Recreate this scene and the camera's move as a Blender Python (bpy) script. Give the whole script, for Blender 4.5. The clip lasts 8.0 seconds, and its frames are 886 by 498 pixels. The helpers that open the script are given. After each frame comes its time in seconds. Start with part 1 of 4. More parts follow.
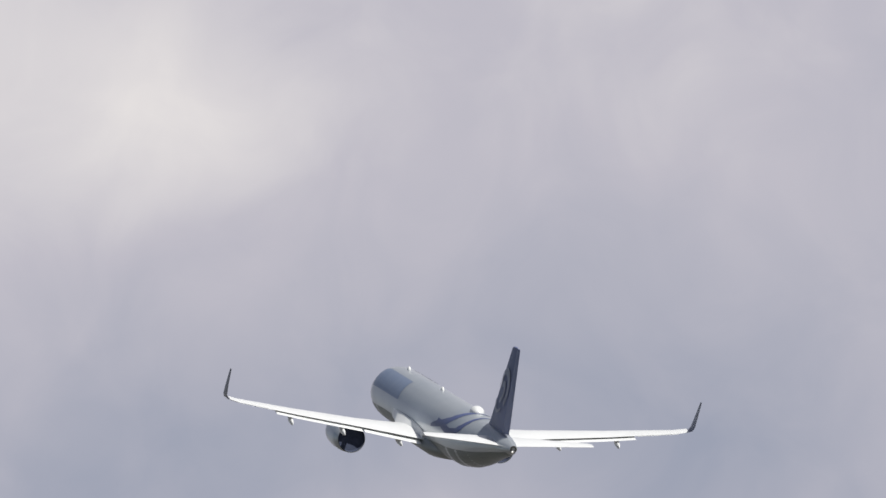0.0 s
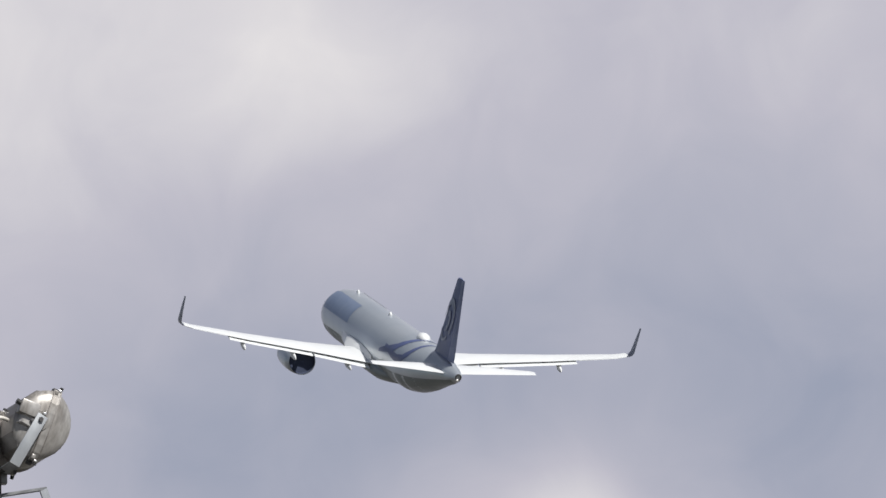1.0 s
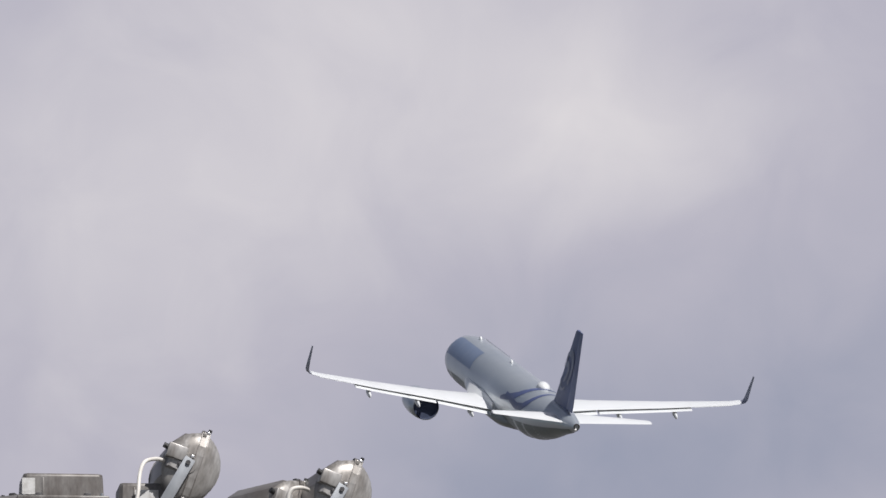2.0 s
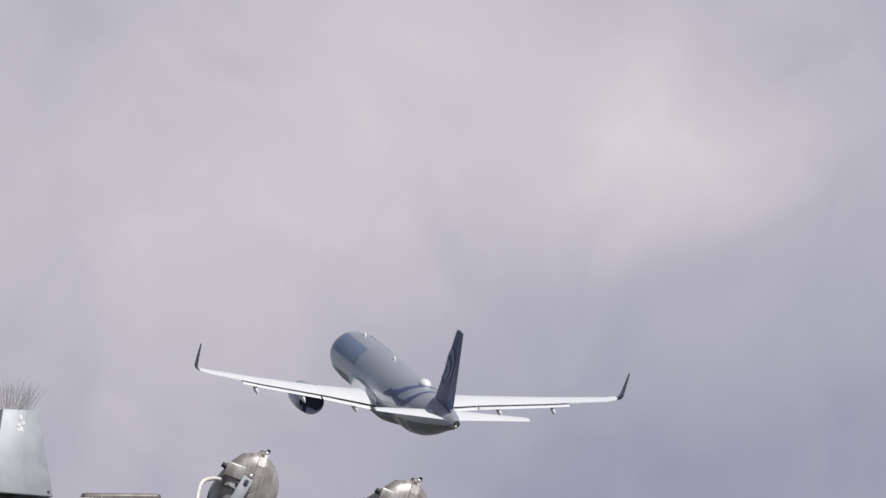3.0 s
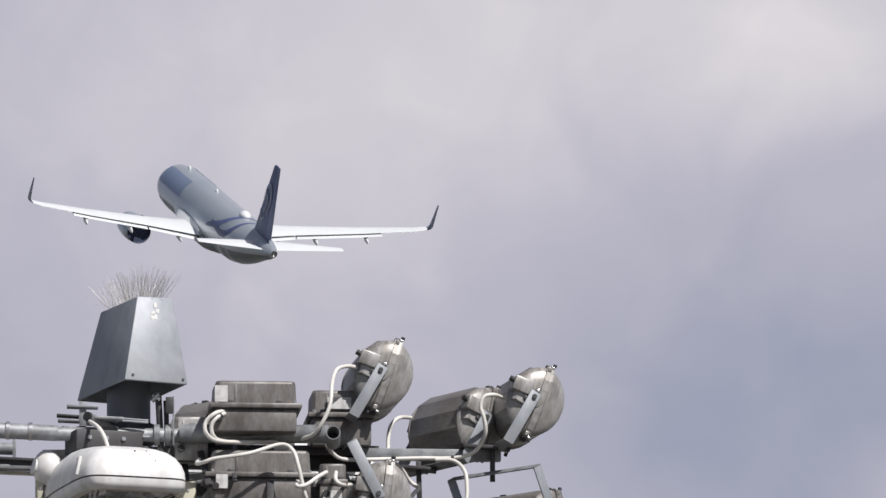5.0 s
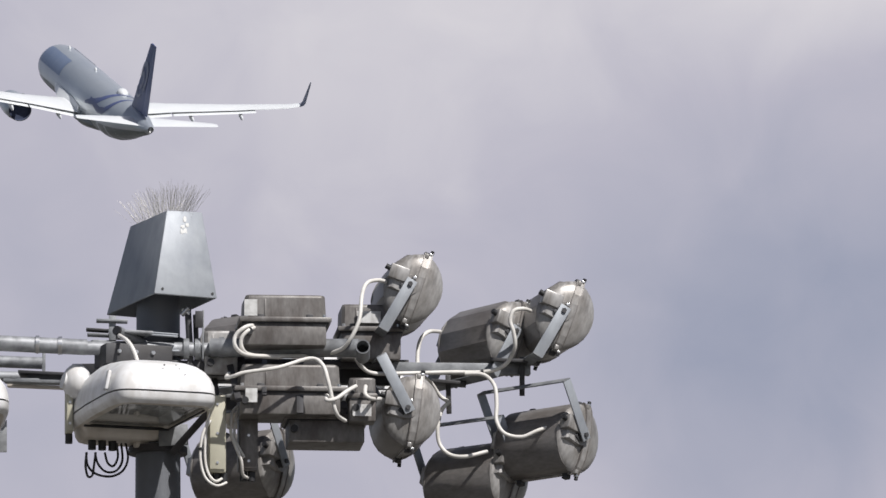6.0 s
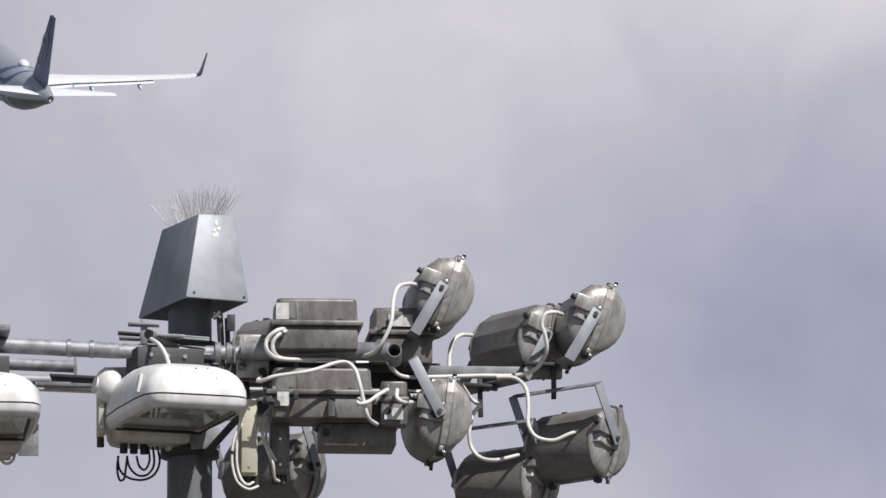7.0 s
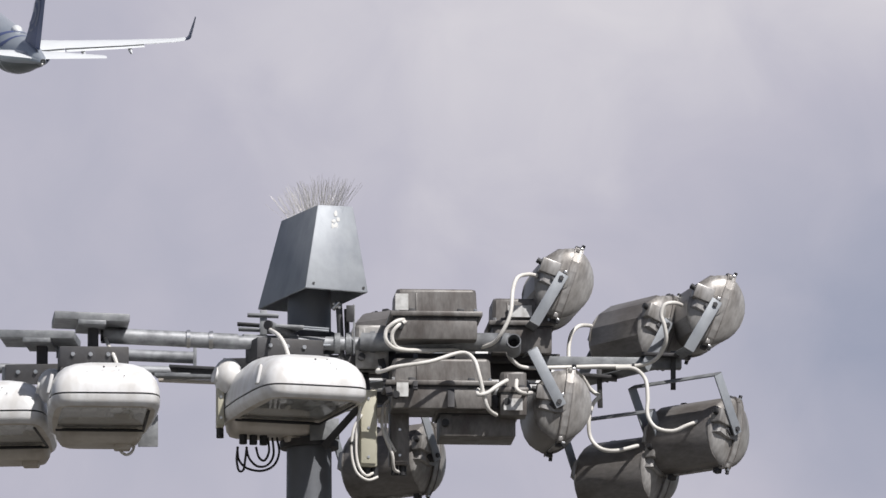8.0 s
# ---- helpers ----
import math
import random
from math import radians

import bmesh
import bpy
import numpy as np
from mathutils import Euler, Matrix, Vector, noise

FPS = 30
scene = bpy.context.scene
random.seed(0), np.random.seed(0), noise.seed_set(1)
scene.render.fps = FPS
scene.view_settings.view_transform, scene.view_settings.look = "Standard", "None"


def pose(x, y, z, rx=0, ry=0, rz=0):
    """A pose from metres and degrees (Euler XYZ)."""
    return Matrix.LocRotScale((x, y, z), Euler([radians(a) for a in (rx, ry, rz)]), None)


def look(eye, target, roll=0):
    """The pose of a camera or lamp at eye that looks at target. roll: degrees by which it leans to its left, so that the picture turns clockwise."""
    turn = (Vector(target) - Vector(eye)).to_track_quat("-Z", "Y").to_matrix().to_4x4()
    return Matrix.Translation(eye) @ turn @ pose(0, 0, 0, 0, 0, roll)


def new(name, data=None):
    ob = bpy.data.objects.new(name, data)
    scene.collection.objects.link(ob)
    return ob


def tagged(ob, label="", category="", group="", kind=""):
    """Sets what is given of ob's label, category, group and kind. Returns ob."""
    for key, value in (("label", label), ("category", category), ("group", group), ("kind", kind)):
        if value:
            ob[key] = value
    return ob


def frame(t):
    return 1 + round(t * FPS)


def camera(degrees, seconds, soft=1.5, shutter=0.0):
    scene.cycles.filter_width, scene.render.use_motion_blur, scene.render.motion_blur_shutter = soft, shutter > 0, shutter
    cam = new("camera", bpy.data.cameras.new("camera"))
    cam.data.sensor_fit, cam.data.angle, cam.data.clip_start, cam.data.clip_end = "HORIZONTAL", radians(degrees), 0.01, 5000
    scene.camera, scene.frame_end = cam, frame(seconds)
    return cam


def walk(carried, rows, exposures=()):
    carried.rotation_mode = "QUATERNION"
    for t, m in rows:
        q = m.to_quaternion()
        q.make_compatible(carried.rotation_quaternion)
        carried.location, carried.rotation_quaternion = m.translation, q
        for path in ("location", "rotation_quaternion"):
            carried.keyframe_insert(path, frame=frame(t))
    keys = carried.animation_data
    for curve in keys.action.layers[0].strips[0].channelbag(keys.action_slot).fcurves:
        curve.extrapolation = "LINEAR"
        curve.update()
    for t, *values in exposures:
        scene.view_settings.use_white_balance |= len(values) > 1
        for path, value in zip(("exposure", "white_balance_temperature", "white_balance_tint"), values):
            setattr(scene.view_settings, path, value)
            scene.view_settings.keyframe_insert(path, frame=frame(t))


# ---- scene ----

# ---- camera: a hand-held long lens that stands on the ground and turns ----
EYE = (0.0, 0.0, 1.7)
cam = camera(1.7, 8.0, soft=1.5)
TURNS = [  # seconds, degrees to the left of north, degrees above the horizon
    (0, -1.83071, 10.00060),
    (0.2, -1.84075, 9.99400),
    (0.4, -1.81846, 9.96100),
    (0.5, -1.80396, 9.92949),
    (0.7, -1.71152, 9.88526),
    (0.8, -1.67649, 9.87673),
    (1, -1.57203, 9.89308),
    (1.1, -1.34166, 9.97451),
    (1.2, -1.32077, 9.97123),
    (2.3, -0.91531, 10.06520),
    (2.5, -0.92191, 10.08364),
    (2.8, -0.87649, 10.08254),
    (3, -0.87319, 10.06389),
    (3.5, -0.84075, 10.03570),
    (3.7, -0.86054, 10.01044),
    (4, -0.86659, 9.95753),
    (4.2, -0.84240, 9.90256),
    (4.4, -0.81380, 9.85268),
    (4.5, -0.76673, 9.83458),
    (4.6, -0.70878, 9.83210),
    (4.8, -0.63400, 9.85099),
    (5, -0.61167, 9.84808),
    (5.2, -0.60100, 9.77143),
    (6.3, -0.52567, 9.68041),
    (6.5, -0.50785, 9.67966),
    (6.8, -0.50478, 9.68509),
    (7, -0.49257, 9.68965),
    (7.3, -0.42758, 9.66988),
    (7.5, -0.36819, 9.66669),
    (7.8, -0.29693, 9.68392),
    (8, -0.26031, 9.67184),
]
EXPOSURES = [(0, 0.02, 6720, 9), (0.5, 0.0, 6650, 8), (1.0, 0.02, 6580, 9), (1.7, -0.06, 6520, 11), (2.5, -0.16, 6500, 12), (3.5, -0.18, 6480, 13), (4.5, -0.08, 6500, 12), (6.0, -0.05, 6480, 11), (8.0, -0.03, 6480, 11)]
walk(cam, [(t, pose(*EYE, 90 + up, 0, left)) for t, left, up in TURNS], EXPOSURES)

# ---- world and sun ----
SUN_FROM = Vector((0.40, -0.55, 0.80)).normalized()   # from the place towards the sun
CLOUDS = [  # degrees to the east and above the horizon of a bright bank of cloud (or a thin dark one), its spread, its strength
    (1.243, 10.240, 0.00360, 0.17),
    (1.010, 10.478, 0.00492, 0.1),
    (2.069, 10.349, 0.00719, 0.12),
    (2.453, 9.556, 0.00530, -0.15),
    (1.292, 10.263, 0.00284, 0.1),
    (1.975, 9.807, 0.00492, -0.1),
    (1.831, 9.336, 0.00180, 0.6),
    (1.589, 9.331, 0.00170, 0.25),
    (2.338, 9.676, 0.00454, -0.16),
    (0.741, 10.464, 0.00435, 0.08),
    (1.446, 10.247, 0.00189, 0.14),
    (1.753, 9.715, 0.00435, -0.14),
    (0.829, 9.694, 0.00492, -0.08),
    (0.289, 10.204, 0.00719, 0.1),
    (1.444, 9.640, 0.00454, -0.16),
    (0.620, 10.038, 0.00624, 0.16),
    (1.170, 9.560, 0.00492, -0.14),
    (0.772, 9.141, 0.00322, 0.2),
    (1.192, 9.386, 0.00378, -0.1),
    (1.683, 9.991, 0.00378, 0.08),
    (0.168, 9.456, 0.00454, -0.05),
    (2.250, 9.574, 0.00400, -0.14),
    (0.130, 10.150, 0.00420, 0.12),
    (0.987, 9.294, 0.00420, -0.10),
]


def build_world():
    world = bpy.data.worlds.new("sky")
    scene.world = world
    world.use_nodes = True
    nt = world.node_tree
    nt.nodes.clear()
    N, link = nt.nodes.new, nt.links.new
    out, back = N("ShaderNodeOutputWorld"), N("ShaderNodeBackground")
    sky = N("ShaderNodeTexSky")
    sky.sky_type = "NISHITA"
    sky.sun_disc = False
    sky.sun_elevation = math.asin(SUN_FROM.z)
    sky.sun_rotation = math.atan2(SUN_FROM.x, SUN_FROM.y)
    coord = N("ShaderNodeTexCoord")

    def maths(op, a, b):
        n = N("ShaderNodeMath")
        n.operation = op
        for socket, v in zip(n.inputs, (a, b)):
            if isinstance(v, (int, float)):
                socket.default_value = v
            else:
                link(v, socket)
        return n.outputs[0]

    total = None
    # broken cloud at two sizes
    for scale, amount, detail in ((70.0, 0.30, 3.0), (230.0, 0.40, 6.0)):
        n = N("ShaderNodeTexNoise")
        n.inputs["Scale"].default_value = scale
        n.inputs["Detail"].default_value = detail
        n.inputs["Roughness"].default_value = 0.5
        n.inputs["Distortion"].default_value = 0.6
        link(coord.outputs["Generated"], n.inputs["Vector"])
        term = maths("MULTIPLY", maths("SUBTRACT", n.outputs["Fac"], 0.5), amount)
        total = term if total is None else maths("ADD", total, term)
    for east, above, spread, strength in CLOUDS:
        az, el = radians(east), radians(above)
        way = (math.sin(az) * math.cos(el), math.cos(az) * math.cos(el), math.sin(el))
        d = N("ShaderNodeVectorMath")
        d.operation = "DISTANCE"
        link(coord.outputs["Generated"], d.inputs[0])
        d.inputs[1].default_value = way
        e = maths("MULTIPLY", d.outputs["Value"], 1.0 / spread)
        g = maths("POWER", math.e, maths("MULTIPLY", maths("MULTIPLY", e, e), -0.5))
        total = maths("ADD", total, maths("MULTIPLY", g, strength))
    ramp = N("ShaderNodeValToRGB")
    ramp.color_ramp.elements[0].position = 0.0
    ramp.color_ramp.elements[0].color = (0.33, 0.36, 0.467, 1)
    ramp.color_ramp.elements[1].position = 1.0
    ramp.color_ramp.elements[1].color = (0.78, 0.755, 0.775, 1)
    mid = ramp.color_ramp.elements.new(0.5)
    mid.color = (0.522, 0.512, 0.594, 1)
    link(maths("ADD", total, 0.46), ramp.inputs["Fac"])
    mix = N("ShaderNodeMix")
    mix.data_type = "RGBA"
    thin = N("ShaderNodeMix")
    thin.data_type = "RGBA"
    thin.blend_type = "MULTIPLY"
    thin.inputs[0].default_value = 1.0
    link(sky.outputs[0], thin.inputs[6])
    thin.inputs[7].default_value = (0.045, 0.045, 0.045, 1)
    # the bank of cloud thins out into broken cloud and blue sky away from it
    broken = N("ShaderNodeTexNoise")
    broken.inputs["Scale"].default_value = 3.0
    broken.inputs["Detail"].default_value = 5.0
    link(coord.outputs["Generated"], broken.inputs["Vector"])
    cover = N("ShaderNodeMapRange")
    cover.inputs["From Min"].default_value, cover.inputs["From Max"].default_value = 0.44, 0.62
    cover.inputs["To Min"].default_value, cover.inputs["To Max"].default_value = 0.03, 0.5
    link(broken.outputs["Fac"], cover.inputs["Value"])
    bank = N("ShaderNodeVectorMath")
    bank.operation = "DISTANCE"
    link(coord.outputs["Generated"], bank.inputs[0])
    bank.inputs[1].default_value = Vector((0.02, 0.985, 0.17)).normalized()
    near = N("ShaderNodeMapRange")
    near.interpolation_type = "SMOOTHSTEP"
    near.inputs["From Min"].default_value, near.inputs["From Max"].default_value = 0.12, 0.45
    near.inputs["To Min"].default_value, near.inputs["To Max"].default_value = 0.97, 0.0
    link(bank.outputs["Value"], near.inputs["Value"])
    link(maths("MAXIMUM", cover.outputs[0], near.outputs[0]), mix.inputs[0])
    link(thin.outputs[2], mix.inputs[6])
    link(ramp.outputs[0], mix.inputs[7])
    link(mix.outputs[2], back.inputs["Color"])
    back.inputs["Strength"].default_value = 1.0
    link(back.outputs[0], out.inputs["Surface"])


build_world()
sun = new("sun", bpy.data.lights.new("sun", "SUN"))
sun.data.energy, sun.data.angle, sun.data.color = 4.8, radians(0.53), (1.0, 0.975, 0.94)
sun.matrix_world = look(SUN_FROM * 50, (0, 0, 0))


# ---- materials ----
def material(name, color, rough=0.5, metal=0.0, grain=0.12, scale=40.0, stain=0.2, stain_scale=4.0,
             stain_color=None, bump=0.0, bump_scale=60.0, coat=0.0, stretch=(1, 1, 1)):
    """A surface with fine grain, larger stains and relief, in object space."""
    m = bpy.data.materials.new(name)
    m.use_nodes = True
    nt = m.node_tree
    b = nt.nodes["Principled BSDF"]
    N, link = nt.nodes.new, nt.links.new
    coord, mapping = N("ShaderNodeTexCoord"), N("ShaderNodeMapping")
    mapping.inputs["Scale"].default_value = stretch
    link(coord.outputs["Object"], mapping.inputs["Vector"])
    fine, broad = N("ShaderNodeTexNoise"), N("ShaderNodeTexNoise")
    for n, sc in ((fine, scale), (broad, stain_scale)):
        n.inputs["Scale"].default_value = sc
        n.inputs["Detail"].default_value = 4.0
        link(mapping.outputs[0], n.inputs["Vector"])
    tint = N("ShaderNodeMix")
    tint.data_type = "RGBA"
    tint.inputs[6].default_value = (*color, 1)
    tint.inputs[7].default_value = (*(stain_color or [c * 0.55 for c in color]), 1)
    ramp = N("ShaderNodeMapRange")
    ramp.inputs["From Min"].default_value, ramp.inputs["From Max"].default_value = 0.41, 0.66
    ramp.inputs["To Min"].default_value, ramp.inputs["To Max"].default_value = 0.0, stain
    link(broad.outputs["Fac"], ramp.inputs["Value"])
    link(ramp.outputs[0], tint.inputs[0])
    vary = N("ShaderNodeMapRange")
    vary.inputs["To Min"].default_value, vary.inputs["To Max"].default_value = 1 - grain, 1 + grain
    link(fine.outputs["Fac"], vary.inputs["Value"])
    mul = N("ShaderNodeMix")
    mul.data_type, mul.blend_type = "RGBA", "MULTIPLY"
    mul.inputs[0].default_value = 1.0
    link(tint.outputs[2], mul.inputs[6])
    link(vary.outputs[0], mul.inputs[7])
    link(mul.outputs[2], b.inputs["Base Color"])
    r = N("ShaderNodeMapRange")
    r.inputs["To Min"].default_value, r.inputs["To Max"].default_value = max(0.02, rough - 0.1), min(1, rough + 0.1)
    link(fine.outputs["Fac"], r.inputs["Value"])
    link(r.outputs[0], b.inputs["Roughness"])
    b.inputs["Metallic"].default_value = metal
    b.inputs["Coat Weight"].default_value = coat
    if bump:
        relief, bm_n = N("ShaderNodeTexNoise"), N("ShaderNodeBump")
        relief.inputs["Scale"].default_value = bump_scale
        relief.inputs["Detail"].default_value = 3.0
        link(mapping.outputs[0], relief.inputs["Vector"])
        link(relief.outputs["Fac"], bm_n.inputs["Height"])
        bm_n.inputs["Strength"].default_value = bump
        bm_n.inputs["Distance"].default_value = 0.004
        link(bm_n.outputs[0], b.inputs["Normal"])
    return m


GALV = material("galvanised_steel", (0.285, 0.295, 0.305), 0.55, 0.3, 0.25, 45, 0.85, 14, (0.16, 0.165, 0.175), 0.35, 45)
GALV_SHEET = material("weathered_zinc_sheet", (0.335, 0.355, 0.38), 0.56, 0.25, 0.16, 30, 0.8, 9, (0.27, 0.29, 0.32), 0.3, 30,
                      stretch=(1, 1, 0.7))
STEEL_DARK = material("dark_weathered_steel", (0.075, 0.075, 0.08), 0.6, 0.4, 0.2, 40, 0.5, 8, (0.05, 0.045, 0.04), 0.2)
CAST_GREY = material("grey_cast_aluminium", (0.385, 0.375, 0.365), 0.38, 0.25, 0.38, 95, 0.9, 15, (0.19, 0.175, 0.16), 0.15, 40, stretch=(1, 1, 0.33))
BODY_BROWN = material("dirty_grey_brown_housing", (0.225, 0.212, 0.203), 0.42, 0.2, 0.32, 90, 0.8, 9, (0.115, 0.10, 0.09), 0.06, 25, stretch=(0.4, 1, 1))
BOX_GREY = material("grey_brown_gear_box", (0.205, 0.195, 0.186), 0.48, 0.2, 0.38, 95, 0.9, 14, (0.105, 0.092, 0.084), 0.2, 40, stretch=(1, 1, 0.4))
WHITE_GRP = material("white_moulded_plastic", (0.86, 0.86, 0.86), 0.35, 0.0, 0.04, 40, 0.6, 15, (0.60, 0.575, 0.54), 0.04, 40, stretch=(1, 1, 0.5))
DIRTY_CREAM = material("dirty_cream_plastic", (0.70, 0.66, 0.60), 0.5, 0.0, 0.1, 40, 0.55, 9, (0.45, 0.39, 0.32), 0.1, 40)
BEIGE = material("beige_enclosure", (0.50, 0.48, 0.38), 0.5, 0.0, 0.06, 50, 0.35, 10, (0.45, 0.42, 0.32))
CABLE_WHITE = material("white_cable_sheath", (0.74, 0.72, 0.68), 0.5, 0.0, 0.08, 50, 0.4, 12, (0.5, 0.47, 0.42))
POLE = material("grey_galvanised_pole", (0.165, 0.173, 0.19), 0.55, 0.35, 0.12, 20, 0.5, 3, (0.13, 0.14, 0.155), 0.2, 30)
BLACK = material("black_rubber", (0.025, 0.025, 0.027), 0.55, 0.0, 0.2, 50)
WIRE = material("stainless_wire", (0.47, 0.455, 0.43), 0.5, 0.4, 0.1, 60)
REFLECT = material("dull_bright_reflector", (0.86, 0.86, 0.85), 0.35, 0.15, 0.15, 30, 0.4, 10)
DROPPING = material("white_dropping", (0.74, 0.74, 0.72), 0.7, 0.0, 0.1, 80)
LABEL = material("white_sticker", (0.66, 0.66, 0.65), 0.5, 0.0, 0.12, 80, 0.7, 40, (0.35, 0.34, 0.32))
GALV_PIPE = material("bright_galvanised_pipe", (0.34, 0.35, 0.365), 0.56, 0.3, 0.35, 40, 0.9, 18, (0.19, 0.195, 0.205), 0.25, 45)
PALE_BOX = material("pale_grey_cast_box", (0.40, 0.39, 0.38), 0.5, 0.1, 0.25, 50, 0.8, 20, (0.22, 0.205, 0.19), 0.2, 40)
BOLT = material("bright_zinc_bolt", (0.72, 0.72, 0.72), 0.3, 0.9, 0.1, 60)
PAINT_SILVER = material("silver_aircraft_paint", (0.46, 0.50, 0.54), 0.33, 0.45, 0.03, 0.6, 0.5, 0.22, (0.36, 0.41, 0.47), coat=0.25)
PAINT_WINGLET_HAZE = material("hazed_navy_winglet", (0.22, 0.23, 0.29), 0.4, 0.0, 0.06, 2.0, 0.3, 0.6)
PAINT_PALE = material("pale_lavender_grey_paint", (0.21, 0.235, 0.335), 0.4, 0.1, 0.06, 2.0, 0.4, 0.8)
PAINT_WING = material("white_grey_wing_paint", (0.74, 0.76, 0.77), 0.35, 0.0, 0.04, 2.0, 0.3, 0.5, (0.6, 0.62, 0.63), coat=0.3)
PAINT_GREY = material("grey_underside_paint", (0.22, 0.25, 0.265), 0.4, 0.1, 0.05, 2.0, 0.3, 0.4)
# silver belly as it looks in shade, kept as a darker colour
PAINT_BELLY_SHADE = material("teal_grey_belly_shade", (0.15, 0.185, 0.20), 0.4, 0.1, 0.05, 2.0, 0.5, 0.3, (0.22, 0.235, 0.24))
PAINT_BLOCK = material("muted_blue_paint", (0.20, 0.262, 0.39), 0.36, 0.35, 0.05, 2.0, 0.7, 0.35, (0.27, 0.325, 0.43))
PAINT_NAVY = material("navy_blue_aircraft_paint", (0.085, 0.11, 0.235), 0.45, 0.0, 0.06, 2.0, 0.2, 0.6)
# dark colour that stands for the shade deep inside the engine
EXHAUST = material("shaded_engine_inside", (0.048, 0.062, 0.11), 0.85, 0.0, 0.15, 5.0)
SEAL = material("dark_gap_seal", (0.42, 0.42, 0.43), 0.7, 0.0, 0.1, 5.0)
APRON = material("dark_worn_asphalt", (0.095, 0.09, 0.085), 0.9, 0.0, 0.3, 0.8, 0.6, 0.02, (0.08, 0.07, 0.04))


def glass_material(name, color, rough):
    m = bpy.data.materials.new(name)
    m.use_nodes = True
    b = m.node_tree.nodes["Principled BSDF"]
    b.inputs["Base Color"].default_value = (*color, 1)
    b.inputs["Roughness"].default_value = rough
    b.inputs["Transmission Weight"].default_value = 0.95
    b.inputs["IOR"].default_value = 1.2
    return m


def translucent(m, share):
    """Let a part of the light pass through a moulded shell."""
    nt = m.node_tree
    b, out = nt.nodes["Principled BSDF"], nt.nodes["Material Output"]
    t, mix = nt.nodes.new("ShaderNodeBsdfTranslucent"), nt.nodes.new("ShaderNodeMixShader")
    t.inputs["Color"].default_value = (0.86, 0.85, 0.82, 1)
    mix.inputs[0].default_value = share
    nt.links.new(b.outputs[0], mix.inputs[1])
    nt.links.new(t.outputs[0], mix.inputs[2])
    nt.links.new(mix.outputs[0], out.inputs["Surface"])


translucent(WHITE_GRP, 0.08)
GLASS = glass_material("dusty_lamp_glass", (0.95, 0.96, 0.96), 0.03)


def glow(name, color, strength):
    m = bpy.data.materials.new(name)
    m.use_nodes = True
    b = m.node_tree.nodes["Principled BSDF"]
    b.inputs["Emission Color"].default_value = (*color, 1)
    b.inputs["Emission Strength"].default_value = strength
    return m


LIGHT_WHITE = glow("white_navigation_light", (1.0, 0.97, 0.9), 0.4)


# ---- building tools ----
def part(name, bm, mat, parent, label="", smooth=40):
    """Link a bmesh as one mesh object, under parent where there is one."""
    mesh = bpy.data.meshes.new(name)
    bm.normal_update()
    bm.to_mesh(mesh)
    bm.free()
    mesh.materials.append(mat)
    if smooth:
        mesh.set_sharp_from_angle(angle=radians(smooth))
        mesh.polygons.foreach_set("use_smooth", [True] * len(mesh.polygons))
    ob = new(name, mesh)
    if parent is not None:
        ob.parent = parent
    if label:
        tagged(ob, label)
    return ob


def thing(name, m, label, category, group="", kind=""):
    ob = new(name)
    ob.matrix_world = m
    return tagged(ob, label, category, group, kind)


def add_box(bm, size, m=None, bevel=0.0):
    got = bmesh.ops.create_cube(bm, size=1.0)
    vs = got["verts"]
    bmesh.ops.scale(bm, vec=size, verts=vs)
    if bevel:
        es = list({e for v in vs for e in v.link_edges})
        r = bmesh.ops.bevel(bm, geom=es, offset=bevel, segments=2, profile=0.5, affect="EDGES")
        vs = list({v for f in r["faces"] for v in f.verts} | {v for v in vs if v.is_valid})
    if m is not None:
        bmesh.ops.transform(bm, matrix=m, verts=vs)
    return vs


def add_rod(bm, a, b, r, seg=12, r2=None, caps=True):
    a, b = Vector(a), Vector(b)
    d = b - a
    m = Matrix.Translation((a + b) / 2) @ d.to_track_quat("Z", "Y").to_matrix().to_4x4()
    bmesh.ops.create_cone(bm, cap_ends=caps, segments=seg, radius1=r, radius2=r if r2 is None else r2, depth=d.length, matrix=m)


def add_bar(bm, a, b, width, thick, side=(0, 1, 0), bevel=0.0):
    """A flat bar from a to b; side is the way of its thickness."""
    a, b = Vector(a), Vector(b)
    z = (b - a).normalized()
    y = Vector(side)
    y = (y - z * y.dot(z)).normalized()
    x = y.cross(z)
    m = Matrix((x, y, z)).transposed().to_4x4()
    m.translation = (a + b) / 2
    add_box(bm, (width, thick, (b - a).length), m, bevel)


def loft(bm, rings, closed=True, cap=True):
    """Skin a row of equal rings of points."""
    made = [[bm.verts.new(p) for p in ring] for ring in rings]
    n = len(made[0])
    for r0, r1 in zip(made, made[1:]):
        for i in range(n if closed else n - 1):
            j = (i + 1) % n
            bm.faces.new((r0[i], r0[j], r1[j], r1[i]))
    if cap:
        bm.faces.new(list(reversed(made[0])))
        bm.faces.new(made[-1])
    return made


def fix(bm):
    bmesh.ops.recalc_face_normals(bm, faces=bm.faces)
    return bm


